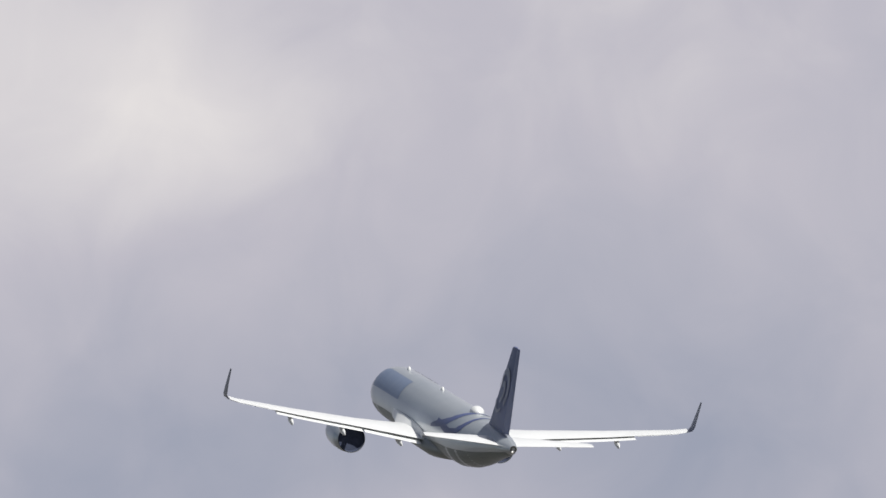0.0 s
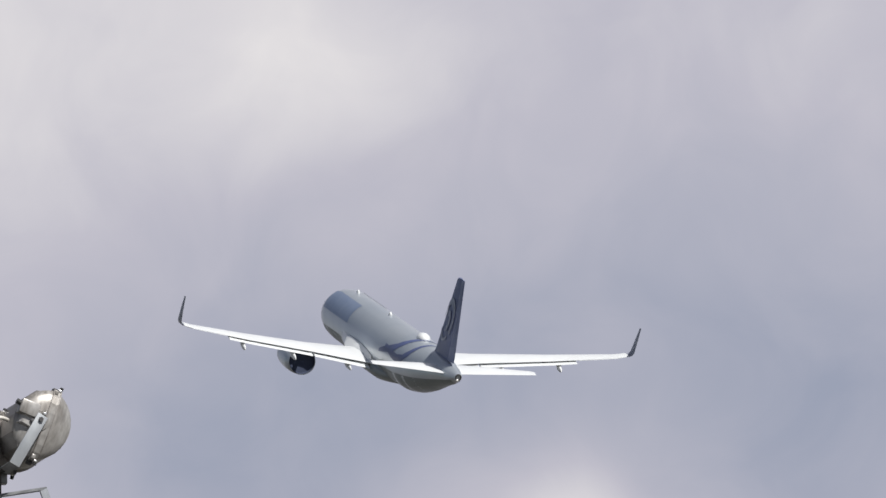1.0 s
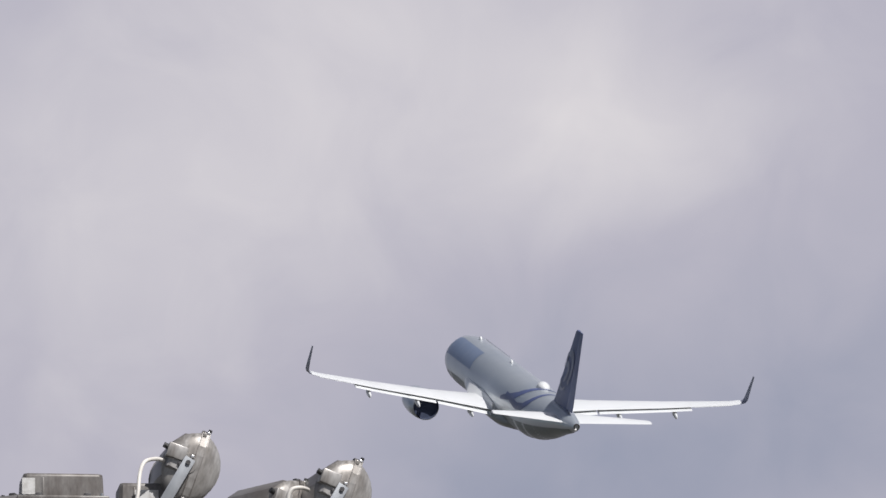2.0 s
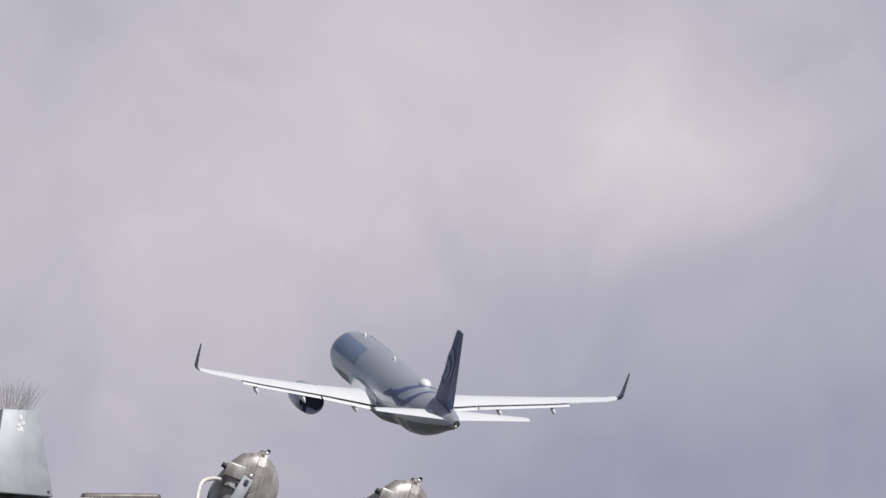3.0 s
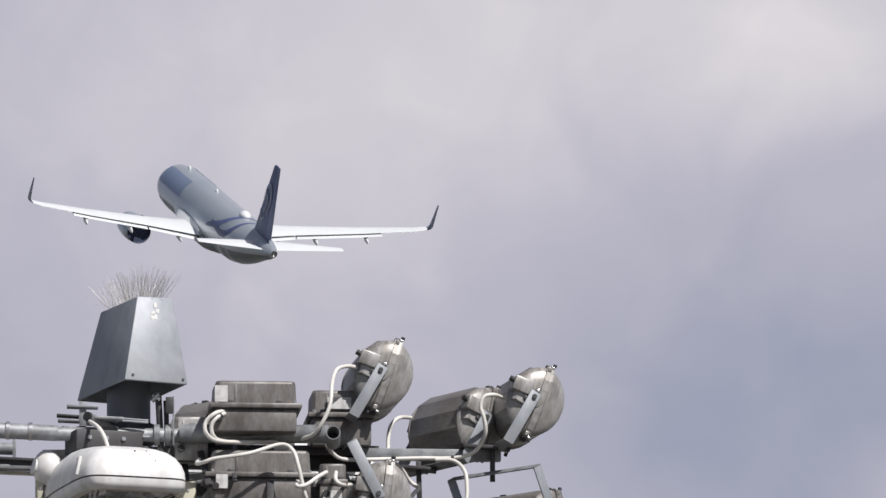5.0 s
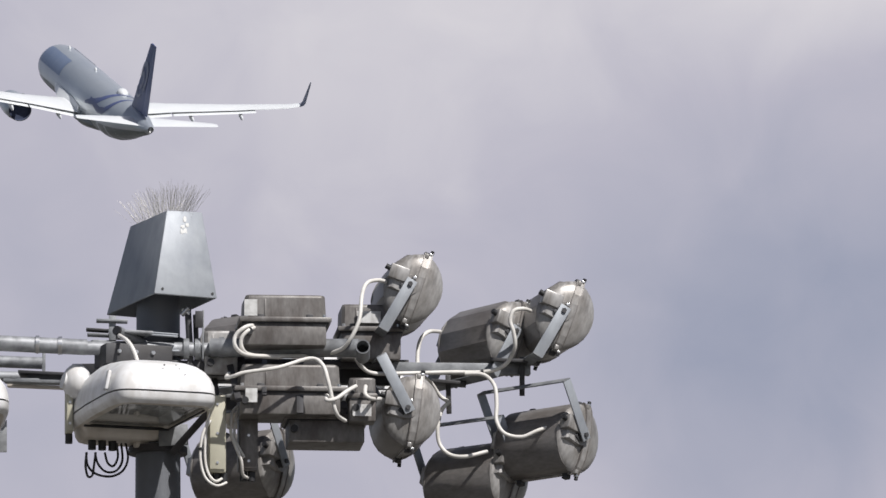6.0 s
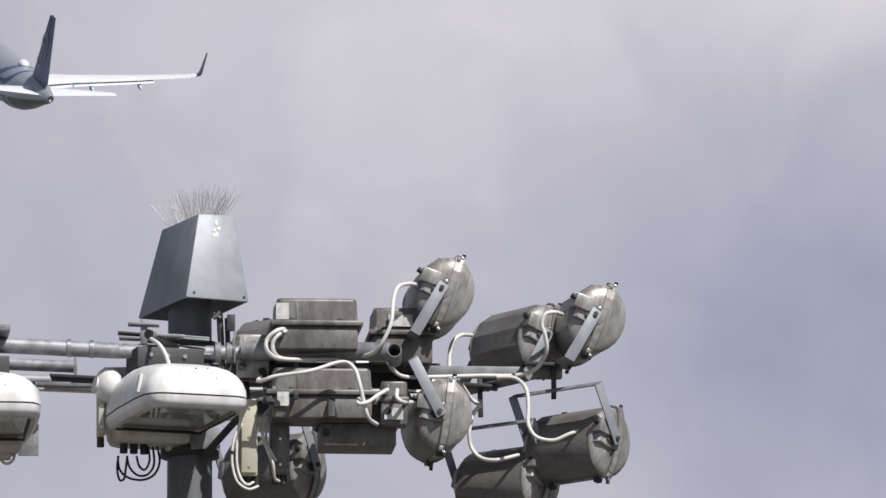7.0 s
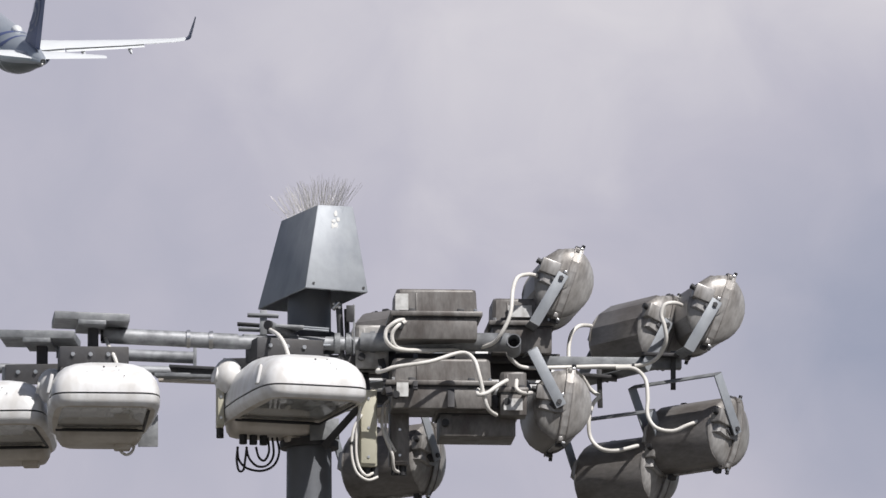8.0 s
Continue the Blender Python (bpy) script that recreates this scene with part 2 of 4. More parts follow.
def tube_along(points, r, seg=8, steps=6):
    """A round cable through points, smoothed."""
    pts = [Vector(p) for p in points]
    line = []
    for i in range(len(pts) - 1):
        p0, p1, p2, p3 = pts[max(i - 1, 0)], pts[i], pts[i + 1], pts[min(i + 2, len(pts) - 1)]
        for s in range(steps):
            u = s / steps
            line.append(0.5 * (2 * p1 + (p2 - p0) * u + (2 * p0 - 5 * p1 + 4 * p2 - p3) * u * u + (3 * p1 - p0 - 3 * p2 + p3) * u ** 3))
    line.append(pts[-1])
    bm = bmesh.new()
    rings = []
    normal = Vector((0.3, 0.5, 0.81))
    for i, p in enumerate(line):
        t = (line[min(i + 1, len(line) - 1)] - line[max(i - 1, 0)]).normalized()
        normal = (normal - t * normal.dot(t))
        if normal.length < 1e-4:
            normal = t.orthogonal()
        normal.normalize()
        side = t.cross(normal)
        rings.append([p + (normal * math.cos(a) + side * math.sin(a)) * r for a in (k * math.tau / seg for k in range(seg))])
    loft(bm, rings)
    return fix(bm)


# ---- ground ----
def build_ground():
    bm = bmesh.new()
    bmesh.ops.create_circle(bm, cap_ends=True, segments=96, radius=4800)
    g = part("ground", bm, APRON, None, smooth=0)
    tagged(g, "flat dark asphalt apron under the lighting mast", "ground", kind="structure")


build_ground()

# ---- the lighting mast ----
HEAD = (0.0, 125.0, 22.618)   # the level of its cross arms
AT_HEAD = pose(*HEAD)


def head(p):
    """A place given from the mast's head."""
    return AT_HEAD @ Vector(p)


def build_mast():
    mast = thing("lighting_mast", pose(0, 125, 0), "tall grey galvanised steel lighting mast standing on asphalt", "lighting mast")
    hz = HEAD[2]

    def up(p):
        return (p[0], p[1], p[2] + hz)

    bm = bmesh.new()
    rings = [[(r * math.cos(a), r * math.sin(a), z) for a in (k * math.tau / 16 for k in range(16))]
             for z, r in ((0, 0.26), (hz - 0.62, 0.096), (hz + 0.22, 0.092))]
    loft(bm, rings)
    part("pole", fix(bm), POLE, mast)
    bm = bmesh.new()
    add_rod(bm, (0, 0, 0.0), (0, 0, 0.04), 0.42, 24)
    for k in range(8):
        a = k * math.tau / 8
        add_rod(bm, (0.35 * math.cos(a), 0.35 * math.sin(a), 0.04), (0.35 * math.cos(a), 0.35 * math.sin(a), 0.1), 0.025, 6)
    part("base_plate", fix(bm), GALV, mast)
    # tapered cover over the head
    f0, r0, l0 = Vector((-0.017, -0.330, 0.163)), Vector((0.251, -0.200, 0.163)), Vector((-0.221, 0.240, 0.164))
    f1, r1, l1 = Vector((0.036, -0.220, 0.539)), Vector((0.187, -0.160, 0.542)), Vector((-0.120, 0.180, 0.539))
    bm = bmesh.new()
    lo, hi = [f0, r0, r0 + l0 - f0, l0], [f1, r1, r1 + l1 - f1, l1]
    c0, c1 = sum(lo, Vector()) / 4, sum(hi, Vector()) / 4
    inner_lo = [c0 + (p - c0) * 0.95 for p in lo]
    inner_hi = [c1 + (p - c1) * 0.93 - Vector((0, 0, 0.01)) for p in hi]
    va, vb, vc, vd = ([bm.verts.new(up(p)) for p in ring] for ring in (lo, hi, inner_lo, inner_hi))
    for i in range(4):
        j = (i + 1) % 4
        bm.faces.new((va[i], va[j], vb[j], vb[i]))
        bm.faces.new((vc[j], vc[i], vd[i], vd[j]))
        bm.faces.new((va[j], va[i], vc[i], vc[j]))
    bm.faces.new(vb)
    bm.faces.new(list(reversed(vd)))
    fix(bm)
    es = [e for e in bm.edges if all(v in vb or v in va for v in e.verts)]
    bmesh.ops.bevel(bm, geom=es, offset=0.006, segments=2, profile=0.5, affect="EDGES")
    part("cover", bm, GALV_SHEET, mast, "tapered weathered zinc sheet cover", 25)
    def on_face(u, v, out=0.0):
        p = f0 * (1 - u) * (1 - v) + r0 * u * (1 - v) + f1 * (1 - u) * v + r1 * u * v
        n = (r0 - f0).cross(f1 - f0).normalized()
        return Vector(up(p + n * out))
    for u, v in ((0.12, 0.06), (0.93, 0.05)):
        bm = bmesh.new()
        add_rod(bm, on_face(u, v, -0.002), on_face(u, v, 0.004), 0.006, 8)
        part("rivet", fix(bm), BLACK, mast)
    rng = random.Random(3)
    bm = bmesh.new()
    for k in range(16):
        u, v = 0.50 + rng.gauss(0, 0.06), 0.78 + rng.gauss(0, 0.06)
        w, h = rng.uniform(0.03, 0.075), rng.uniform(0.02, 0.05)
        ring = [on_face(u + w * math.cos(q) * rng.uniform(0.6, 1), v + h * math.sin(q) * rng.uniform(0.6, 1), 0.0012 + 0.0002 * k) for q in (j * math.tau / 8 for j in range(8))]
        bm.faces.new([bm.verts.new(p) for p in ring])
    part("droppings", bm, DROPPING, mast, "white bird droppings on the cover", 0)
    return mast, up


mast, up = build_mast()


def arm(name, a, b, r, mat=GALV_PIPE, seg=16):
    bm = bmesh.new()
    add_rod(bm, up(a), up(b), r, seg)
    return part(name, fix(bm), mat, mast)


arm("cross_arm", (-0.878, -0.350, -0.046), (-0.304, -0.250, -0.056), 0.034)
arm("cross_arm", (-0.304, -0.250, -0.059), (0.247, -0.150, -0.049), 0.030)
arm("cross_arm", (0.223, -0.180, -0.045), (0.850, -0.300, -0.066), 0.040, GALV)
bm = bmesh.new()
loft(bm, [[up((0.866 + r * math.cos(a), y, -0.076 + (y + 0.4) * -0.1 + r * math.sin(a))) for a in (k * math.tau / 20 for k in range(20))]
          for y, r in ((-0.24, 0.031), (-0.40, 0.031), (-0.40, 0.026), (-0.25, 0.025))])
part("pipe_stub", fix(bm), GALV, mast, "open pipe end", 40)
arm("cross_arm", (-1.075, 0.300, -0.010), (-0.493, 0.300, -0.033), 0.026)
arm("cross_arm", (-1.510, 0.550, -0.035), (-0.360, 0.650, -0.036), 0.022)
# black discs in place of the shade inside the hollow pipes
for a, b, r in (((0.866, -0.300, -0.084), (0.866, -0.304, -0.084), 0.024), ((-0.883, -0.360, -0.046), (-0.871, -0.360, -0.046), 0.028)):
    arm("pipe_hollow_shade", a, b, r, BLACK)
for x0, x1 in (((-0.519, -0.290, -0.051), (-0.503, -0.290, -0.051)), ((-0.424, -0.270, -0.052), (-0.407, -0.270, -0.052))):
    arm("pipe_clamp", x0, x1, 0.039, BOLT)
for x0, x1 in (((0.108, -0.170, -0.050), (0.132, -0.170, -0.050)), ((0.156, -0.160, -0.049), (0.180, -0.160, -0.049)), ((0.259, -0.170, -0.043), (0.280, -0.170, -0.043))):
    arm("pipe_clamp", x0, x1, 0.046, GALV)
arm("pipe_stub", (-0.170, -0.310, 0.004), (-0.041, -0.150, -0.040), 0.022, GALV)
# another black disc for the stub's shaded hollow
arm("pipe_hollow_shade", (-0.178, -0.320, 0.006), (-0.170, -0.310, 0.004), 0.020, BLACK)
arm("fitting", (0.098, -0.170, 0.098), (0.127, -0.170, 0.127), 0.012, BOLT)
arm("fitting", (0.103, -0.170, 0.122), (0.134, -0.170, 0.103), 0.009, BOLT)
# collars and conduits on the pole
arm("collar", (0, 0, -0.445), (0, 0, -0.475), 0.125, STEEL_DARK, 24)
arm("collar", (0, 0, 0.02), (0, 0, -0.06), 0.112, STEEL_DARK, 24)
arm("conduit", (0.125, -0.160, 0.131), (0.141, -0.160, -0.160), 0.014, STEEL_DARK)
arm("conduit", (0.158, -0.150, 0.101), (0.165, -0.150, -0.122), 0.011, BLACK)


def bracket(a, b, w, t, side=(0, 1, 0), mat=GALV, name="bracket"):
    bm = bmesh.new()
    add_bar(bm, up(a), up(b), w, t, side, 0.002)
    return part(name, bm, mat, mast)


bracket((-0.683, -0.100, -0.345), (-0.683, -0.100, -0.483), 0.085, 0.006, (0, 1, 0), GALV, "shield_plate")
# stack of plates and rails that ties the rear arms to the pole
bracket((-0.486, 0.300, 0.024), (-0.486, 0.300, -0.110), 0.014, 0.030, (0, 1, 0), GALV, "hanger")
bracket((-0.360, 0.230, -0.076), (-0.100, 0.150, -0.085), 0.050, 0.050, (0, 1, 0), STEEL_DARK, "beam")
bracket((-0.590, 0.230, -0.092), (-0.330, 0.210, -0.108), 0.012, 0.150, (0, 1, 0), STEEL_DARK, "mounting_plate")
bracket((-0.555, 0.200, -0.108), (-0.395, 0.190, -0.122), 0.034, 0.050, (0, 1, 0), STEEL_DARK, "spacer")
bracket((-0.654, 0.180, -0.130), (-0.080, 0.100, -0.160), 0.014, 0.060, (0, 1, 0), GALV, "rail")
bracket((-0.640, 0.240, -0.140), (-0.080, 0.180, -0.172), 0.012, 0.040, (0, 1, 0), DIRTY_CREAM, "rail")
bracket((-0.600, 0.215, -0.120), (-0.500, 0.205, -0.126), 0.008, 0.090, (0, 1, 0), GALV, "strap")
# short post, plates and open pipe stub over the lantern beside the pole
bracket((-0.194, -0.220, 0.083), (-0.194, -0.220, -0.023), 0.030, 0.030, (0, 1, 0), GALV, "post")
bracket((-0.262, -0.220, 0.063), (-0.130, -0.220, 0.059), 0.010, 0.060, (0, 1, 0), GALV, "top_plate")
bracket((-0.305, -0.200, 0.028), (-0.210, -0.200, 0.022), 0.009, 0.060, (0, 1, 0), STEEL_DARK, "mounting_plate")
bracket((-0.300, -0.200, 0.006), (-0.200, -0.200, 0.002), 0.009, 0.060, (0, 1, 0), GALV, "mounting_plate")
bracket((-0.106, -0.220, 0.019), (0.084, -0.220, 0.004), 0.007, 0.016, (0, 1, 0), GALV_SHEET, "strap")
bracket((-0.106, -0.240, 0.006), (0.084, -0.240, -0.008), 0.007, 0.016, (0, 1, 0), GALV_SHEET, "strap")
bracket((-0.040, -0.230, -0.068), (0.090, -0.220, -0.066), 0.008, 0.016, (0, 1, 0), GALV_SHEET, "strap")
bracket((0.174, -0.200, 0.108), (0.174, -0.200, 0.038), 0.034, 0.022, (0, 1, 0), STEEL_DARK, "switch_box")
bracket((0.190, -0.205, 0.112), (0.190, -0.205, -0.100), 0.008, 0.010, (0, 1, 0), GALV, "conduit")
bracket((0.300, 0.100, -0.070), (0.560, 1.000, 0.060), 0.050, 0.040, (0, 1, 0), STEEL_DARK, "tie_bar")
bracket((0.420, 0.150, -0.120), (0.560, 0.950, -0.110), 0.050, 0.040, (0, 1, 0), STEEL_DARK, "tie_bar")
# beams that carry the floodlights
bracket((0.343, 0.000, -0.083), (1.063, 0.020, -0.084), 0.035, 0.05, (0, 1, 0), STEEL_DARK, "beam")
bracket((0.991, 0.000, -0.102), (1.579, 0.060, -0.099), 0.046, 0.05, (0, 1, 0), GALV, "beam")
bracket((0.127, 0.050, -0.125), (0.992, 0.250, -0.104), 0.05, 0.05, (0, 1, 0), STEEL_DARK, "beam")
bracket((1.545, 0.020, -0.050), (1.545, 0.020, -0.216), 0.022, 0.022, (0, 1, 0), STEEL_DARK, "hanger")
bracket((1.410, 0.020, -0.067), (1.605, 0.020, -0.074), 0.014, 0.09, (0, 1, 0), STEEL_DARK, "mounting_plate")
bracket((1.232, 0.200, -0.100), (1.237, 0.200, -0.264), 0.022, 0.022, (0, 1, 0), STEEL_DARK, "hanger")
bracket((1.160, 0.200, -0.127), (1.309, 0.200, -0.139), 0.014, 0.09, (0, 1, 0), STEEL_DARK, "mounting_plate")
bracket((1.316, 0.200, -0.122), (1.495, 0.100, -0.105), 0.012, 0.03, (0, 1, 0), STEEL_DARK, "strut")
bracket((0.127, 0.120, -0.102), (1.028, 0.160, -0.107), 0.085, 0.05, (0, 1, 0), STEEL_DARK, "beam")
bracket((0.223, 0.050, -0.247), (0.859, 0.080, -0.259), 0.05, 0.05, (0, 1, 0), STEEL_DARK, "beam")
bracket((0.679, 0.000, -0.049), (0.693, 0.000, -0.292), 0.05, 0.03, (0, 1, 0), STEEL_DARK, "hanger")
bracket((0.343, -0.050, -0.008), (0.353, 0.000, -0.292), 0.045, 0.03, (0, 1, 0), STEEL_DARK, "hanger")
bracket((-0.065, -0.200, -0.131), (0.367, -0.100, -0.126), 0.06, 0.03, (0, 1, 0), STEEL_DARK, "beam")
# struts and plates below the arms
bracket((0.278, -0.280, -0.265), (0.060, -0.120, -0.487), 0.030, 0.012, (0, 1, 0), STEEL_DARK, "strut")
bracket((0.002, -0.130, -0.415), (0.127, -0.130, -0.410), 0.09, 0.012, (0, 1, 0), GALV, "gusset")
bracket((0.602, -0.100, -0.085), (0.600, -0.463, -0.373), 0.03, 0.008, (0, 1, 0), STEEL_DARK, "strap")
bracket((0.451, -0.100, -0.085), (0.449, -0.440, -0.292), 0.02, 0.010, (0, 1, 0), STEEL_DARK, "strut")
bracket((0.300, -0.120, -0.093), (0.342, -0.420, -0.313), 0.028, 0.012, (0, 1, 0), STEEL_DARK, "strap")
bracket((0.452, 0.400, -0.211), (0.344, 0.300, -0.096), 0.03, 0.012, (0, 1, 0), STEEL_DARK, "strut")
bracket((0.235, 0.000, -0.134), (0.247, -0.250, -0.285), 0.03, 0.012, (0, 1, 0), STEEL_DARK, "strap")

# ---- floodlights ----
FL = 0.40


def profile(n=14, point=1.18):
    """Outline of the floodlight from its end: a deep round back and a shallower front, pointed where they meet."""
    h, back, front = 0.153, 0.132, 0.118
    pts = []
    for k in range(n + 1):
        a = math.pi * k / n
        pts.append((-back * math.sin(a) ** point, h * math.cos(a)))
    for k in range(1, n):
        a = math.pi * k / n
        pts.append((front * math.sin(a) ** point, -h * math.cos(a)))
    return pts, n


def build_floodlight(m, yoke_way, label, folded):
    """x: along the trough, y: out of the glass, z: along the seam. yoke_way: where the yoke points, in the y-z plane."""
    lamp = thing("floodlight", m, label, "floodlight", "floodlights on the mast")
    pts, n = profile()
    # folded back of the trough, in flat facets
    back, folds = profile(6 if folded else 11, 0.82)
    back = back[: folds + 1]
    bm = bmesh.new()
    loft(bm, [[(x * FL, y * k, z * k) for y, z in back] for x, k in ((-0.46, 0.97), (-0.42, 1.0), (0.42, 1.0), (0.46, 0.97))])
    part("housing", fix(bm), BODY_BROWN, lamp, "dirty grey-brown folded housing" if folded else "dirty brown rounded housing", 20)
    for z in (0.147, -0.147):
        bm = bmesh.new()
        add_box(bm, (FL * 0.94, 0.012, 0.012), pose(0, -0.012, z), 0.002)
        part("housing_lip", fix(bm), BODY_BROWN, lamp)
    # lighter cast end plates
    for s in (1, -1):
        bm = bmesh.new()
        rings = []
        for x, k in ((0.44, 1.012), (0.458, 1.012), (0.478, 0.97), (0.505, 0.84), (0.528, 0.62), (0.54, 0.36), (0.545, 0.12)):
            rings.append([(s * x * FL, y * k, z * k) for y, z in pts])
        loft(bm, rings)
        part("end_cap", fix(bm), CAST_GREY, lamp, "rounded grey cast end cap", 28)
        # raised seam flange across the end
        bm = bmesh.new()
        for off in (-0.006, 0.026):
            ridge = [(0.445, 1.06), (0.475, 1.03), (0.510, 0.86), (0.535, 0.63), (0.551, 0.33), (0.556, 0.0), (0.551, -0.33), (0.535, -0.63), (0.510, -0.86), (0.475, -1.03), (0.445, -1.06)]
            for (x0, z0), (x1, z1) in zip(ridge, ridge[1:]):
                add_bar(bm, (s * x0 * FL, off, z0 * 0.152), (s * x1 * FL, off, z1 * 0.152), 0.012, 0.0045, (0, 1, 0))
        part("seam_flange", fix(bm), BODY_BROWN, lamp, "raised seam flange", 0)
        bm = bmesh.new()
        loft(bm, [[(s * (x + dx) * FL, y, z * 0.150 * dz) for dx, y, dz in ((0.010, -0.004, 1.0), (0.010, 0.024, 1.0), (-0.02, 0.024, 0.95), (-0.02, -0.004, 0.95))] for x, z in ridge])
        part("seam_band", fix(bm), CAST_GREY, lamp, "pale band between the seam flanges", 0)
        bm = bmesh.new()
        add_rod(bm, (s * 0.55 * FL, -0.03, 0.0), (s * 0.615 * FL, -0.03, 0.0), 0.026, 16)
        add_rod(bm, (s * 0.615 * FL, -0.03, 0.0), (s * 0.655 * FL, -0.03, 0.0), 0.011, 6)
        part("pivot", fix(bm), STEEL_DARK, lamp, "rust-dark pivot bolt")
        bm = bmesh.new()
        add_rod(bm, (s * 0.54 * FL, -0.03, 0.0), (s * 0.575 * FL, -0.03, 0.0), 0.043, 18)
        part("pivot_seat", fix(bm), CAST_GREY, lamp, "raised cast ring round the pivot")
        bm = bmesh.new()
        add_bar(bm, (s * 0.578 * FL, -0.066, -0.008), (s * 0.578 * FL, -0.038, -0.026), 0.016, 0.012, (1, 0, 0), 0.002)
        part("lock_lug", fix(bm), STEEL_DARK, lamp, "dark rusty locking lug")
        bm = bmesh.new()
        add_bar(bm, (s * 0.585 * FL, -0.026, 0.030), (s * 0.585 * FL, -0.012, 0.036), 0.014, 0.016, (1, 0, 0), 0.002)
        part("lock_nut", fix(bm), BOLT, lamp, "bright zinc nut")
        bm = bmesh.new()
        q = 0.036
        loft(bm, [[(s * x * FL, y, z) for y, z in ((-0.105 * k - 0.005, q * k), (-0.03, (q + 0.012) * k), (-0.03, -(q + 0.012) * k), (-0.105 * k - 0.005, -q * k))] for x, k in ((0.45, 1.1), (0.55, 1.0), (0.568, 0.9))])
        part("pivot_boss", fix(bm), CAST_GREY, lamp, "boxy cast boss behind the pivot", 20)
    bm = bmesh.new()
    add_box(bm, (0.06, 0.085, 0.062), pose(0.535 * FL, -0.088, 0.032), 0.006)
    part("gland_box", fix(bm), CAST_GREY, lamp)
    bm = bmesh.new()
    add_rod(bm, (0.55 * FL, -0.125, 0.04), (0.55 * FL, -0.150, 0.045), 0.012, 10)
    part("cable_gland", fix(bm), BLACK, lamp)
    # front frame and cover
    for z in (0.148, -0.148):
        bm = bmesh.new()
        add_box(bm, (FL * 1.03, 0.018, 0.02), pose(0, 0.004, z), 0.003)
        part("frame_rail", fix(bm), CAST_GREY, lamp)
    bm = bmesh.new()
    front = [pts[n]] + pts[n + 1:] + [pts[0]]
    loft(bm, [[(x * FL, y + 0.002, z * 0.94) for y, z in front] for x in (-0.46, 0.46)])
    part("front_cover", fix(bm), CAST_GREY, lamp, "bowed front cover")
    for z in (0.158, -0.158):
        for x in (-0.3, 0.36):
            bm = bmesh.new()
            add_box(bm, (0.03, 0.026, 0.026), pose(x * FL, 0.006, z * 1.02), 0.003)
            part("clip", fix(bm), STEEL_DARK, lamp)
        for x in (-0.47, 0.47):
            bm = bmesh.new()
            add_box(bm, (0.016, 0.016, 0.010), pose(x * FL, 0.020, z * 1.02), 0.002)
            part("clip_foot", fix(bm), BOLT, lamp, "bright clip foot on the seam")
            bm = bmesh.new()
            add_rod(bm, (x * FL, 0.022, z * 1.03), (x * FL, 0.022, z * 1.13), 0.008, 8)
            part("clip_bolt", fix(bm), BLACK, lamp)
    # yoke
    w = Vector((0, yoke_way[0], yoke_way[1])).normalized()
    c = Vector((0, -0.03, 0))
    reach = 0.228 if folded else 0.25
    for s in (1, -1):
        bm = bmesh.new()
        o = Vector((s * 0.625 * FL, 0, 0))
        add_bar(bm, c + o - w * 0.022, c + o + w * reach, 0.048, 0.007, (1, 0, 0), 0.002)
        part("yoke_arm", fix(bm), GALV_SHEET, lamp, "flat galvanised yoke arm")
    bm = bmesh.new()
    e = c + w * reach
    add_bar(bm, e - Vector((0.634 * FL, 0, 0)), e + Vector((0.634 * FL, 0, 0)), 0.046, 0.006, w, 0.002)
    part("yoke_bridge", fix(bm), GALV, lamp)
    return lamp, m @ e


def flood(end, turn, dip, yoke, label):
    """end: middle of the seen end cap from the head; turn: degrees its end looks to the east of the viewer; dip: how far the glass looks down."""
    m = pose(0, 0, 0, 0, 0, turn - 90) @ pose(0, 0, 0, -dip, 0, 0)
    axis = m.to_3x3() @ Vector((1, 0, 0))
    m.translation = head(end) - axis * FL * 0.52
    # yoke way from level/up to the lamp's own axes
    a = radians(dip)
    y, z = yoke
    own = (y * math.cos(a) - z * math.sin(a), y * math.sin(a) + z * math.cos(a))
    return build_floodlight(m, own, label, yoke[1] < 0)


UPPER, LOWER = (-0.50, -0.86), (-0.46, 0.89)
FLOODS = [
    ((1.090, -0.150, 0.218), 8, 19, UPPER, "grey trough floodlight on a yoke above the cross arm"),
    ((1.519, 0.100, 0.058), 34, 19, UPPER, "grey trough floodlight standing on the outer cross arm"),
    ((1.737, -0.100, 0.112), 14, 20, UPPER, "grey trough floodlight at the tip of the arm, tilted downwards"),
    ((1.083, -0.100, -0.299), 8, 8, LOWER, "grey trough floodlight hanging below the cross arm"),
    ((1.800, -0.100, -0.420), 46, 14, LOWER, "dirty brown trough floodlight hanging from the tip of the arm"),
    ((1.513, 0.150, -0.540), 50, 18, LOWER, "dirty brown trough floodlight hanging under the outer arm"),
    ((0.564, 0.770, 0.125), 52, 12, UPPER, "grey trough floodlight behind the gear boxes, next to the pole"),
    ((0.527, 0.550, -0.426), 52, 10, LOWER, "dirty brown trough floodlight hanging behind the pole"),
]
MOUNTS = [flood(*f)[1] for f in FLOODS]


# ---- white street lanterns ----
LW, LN = 0.235, 0.88   # half width and length


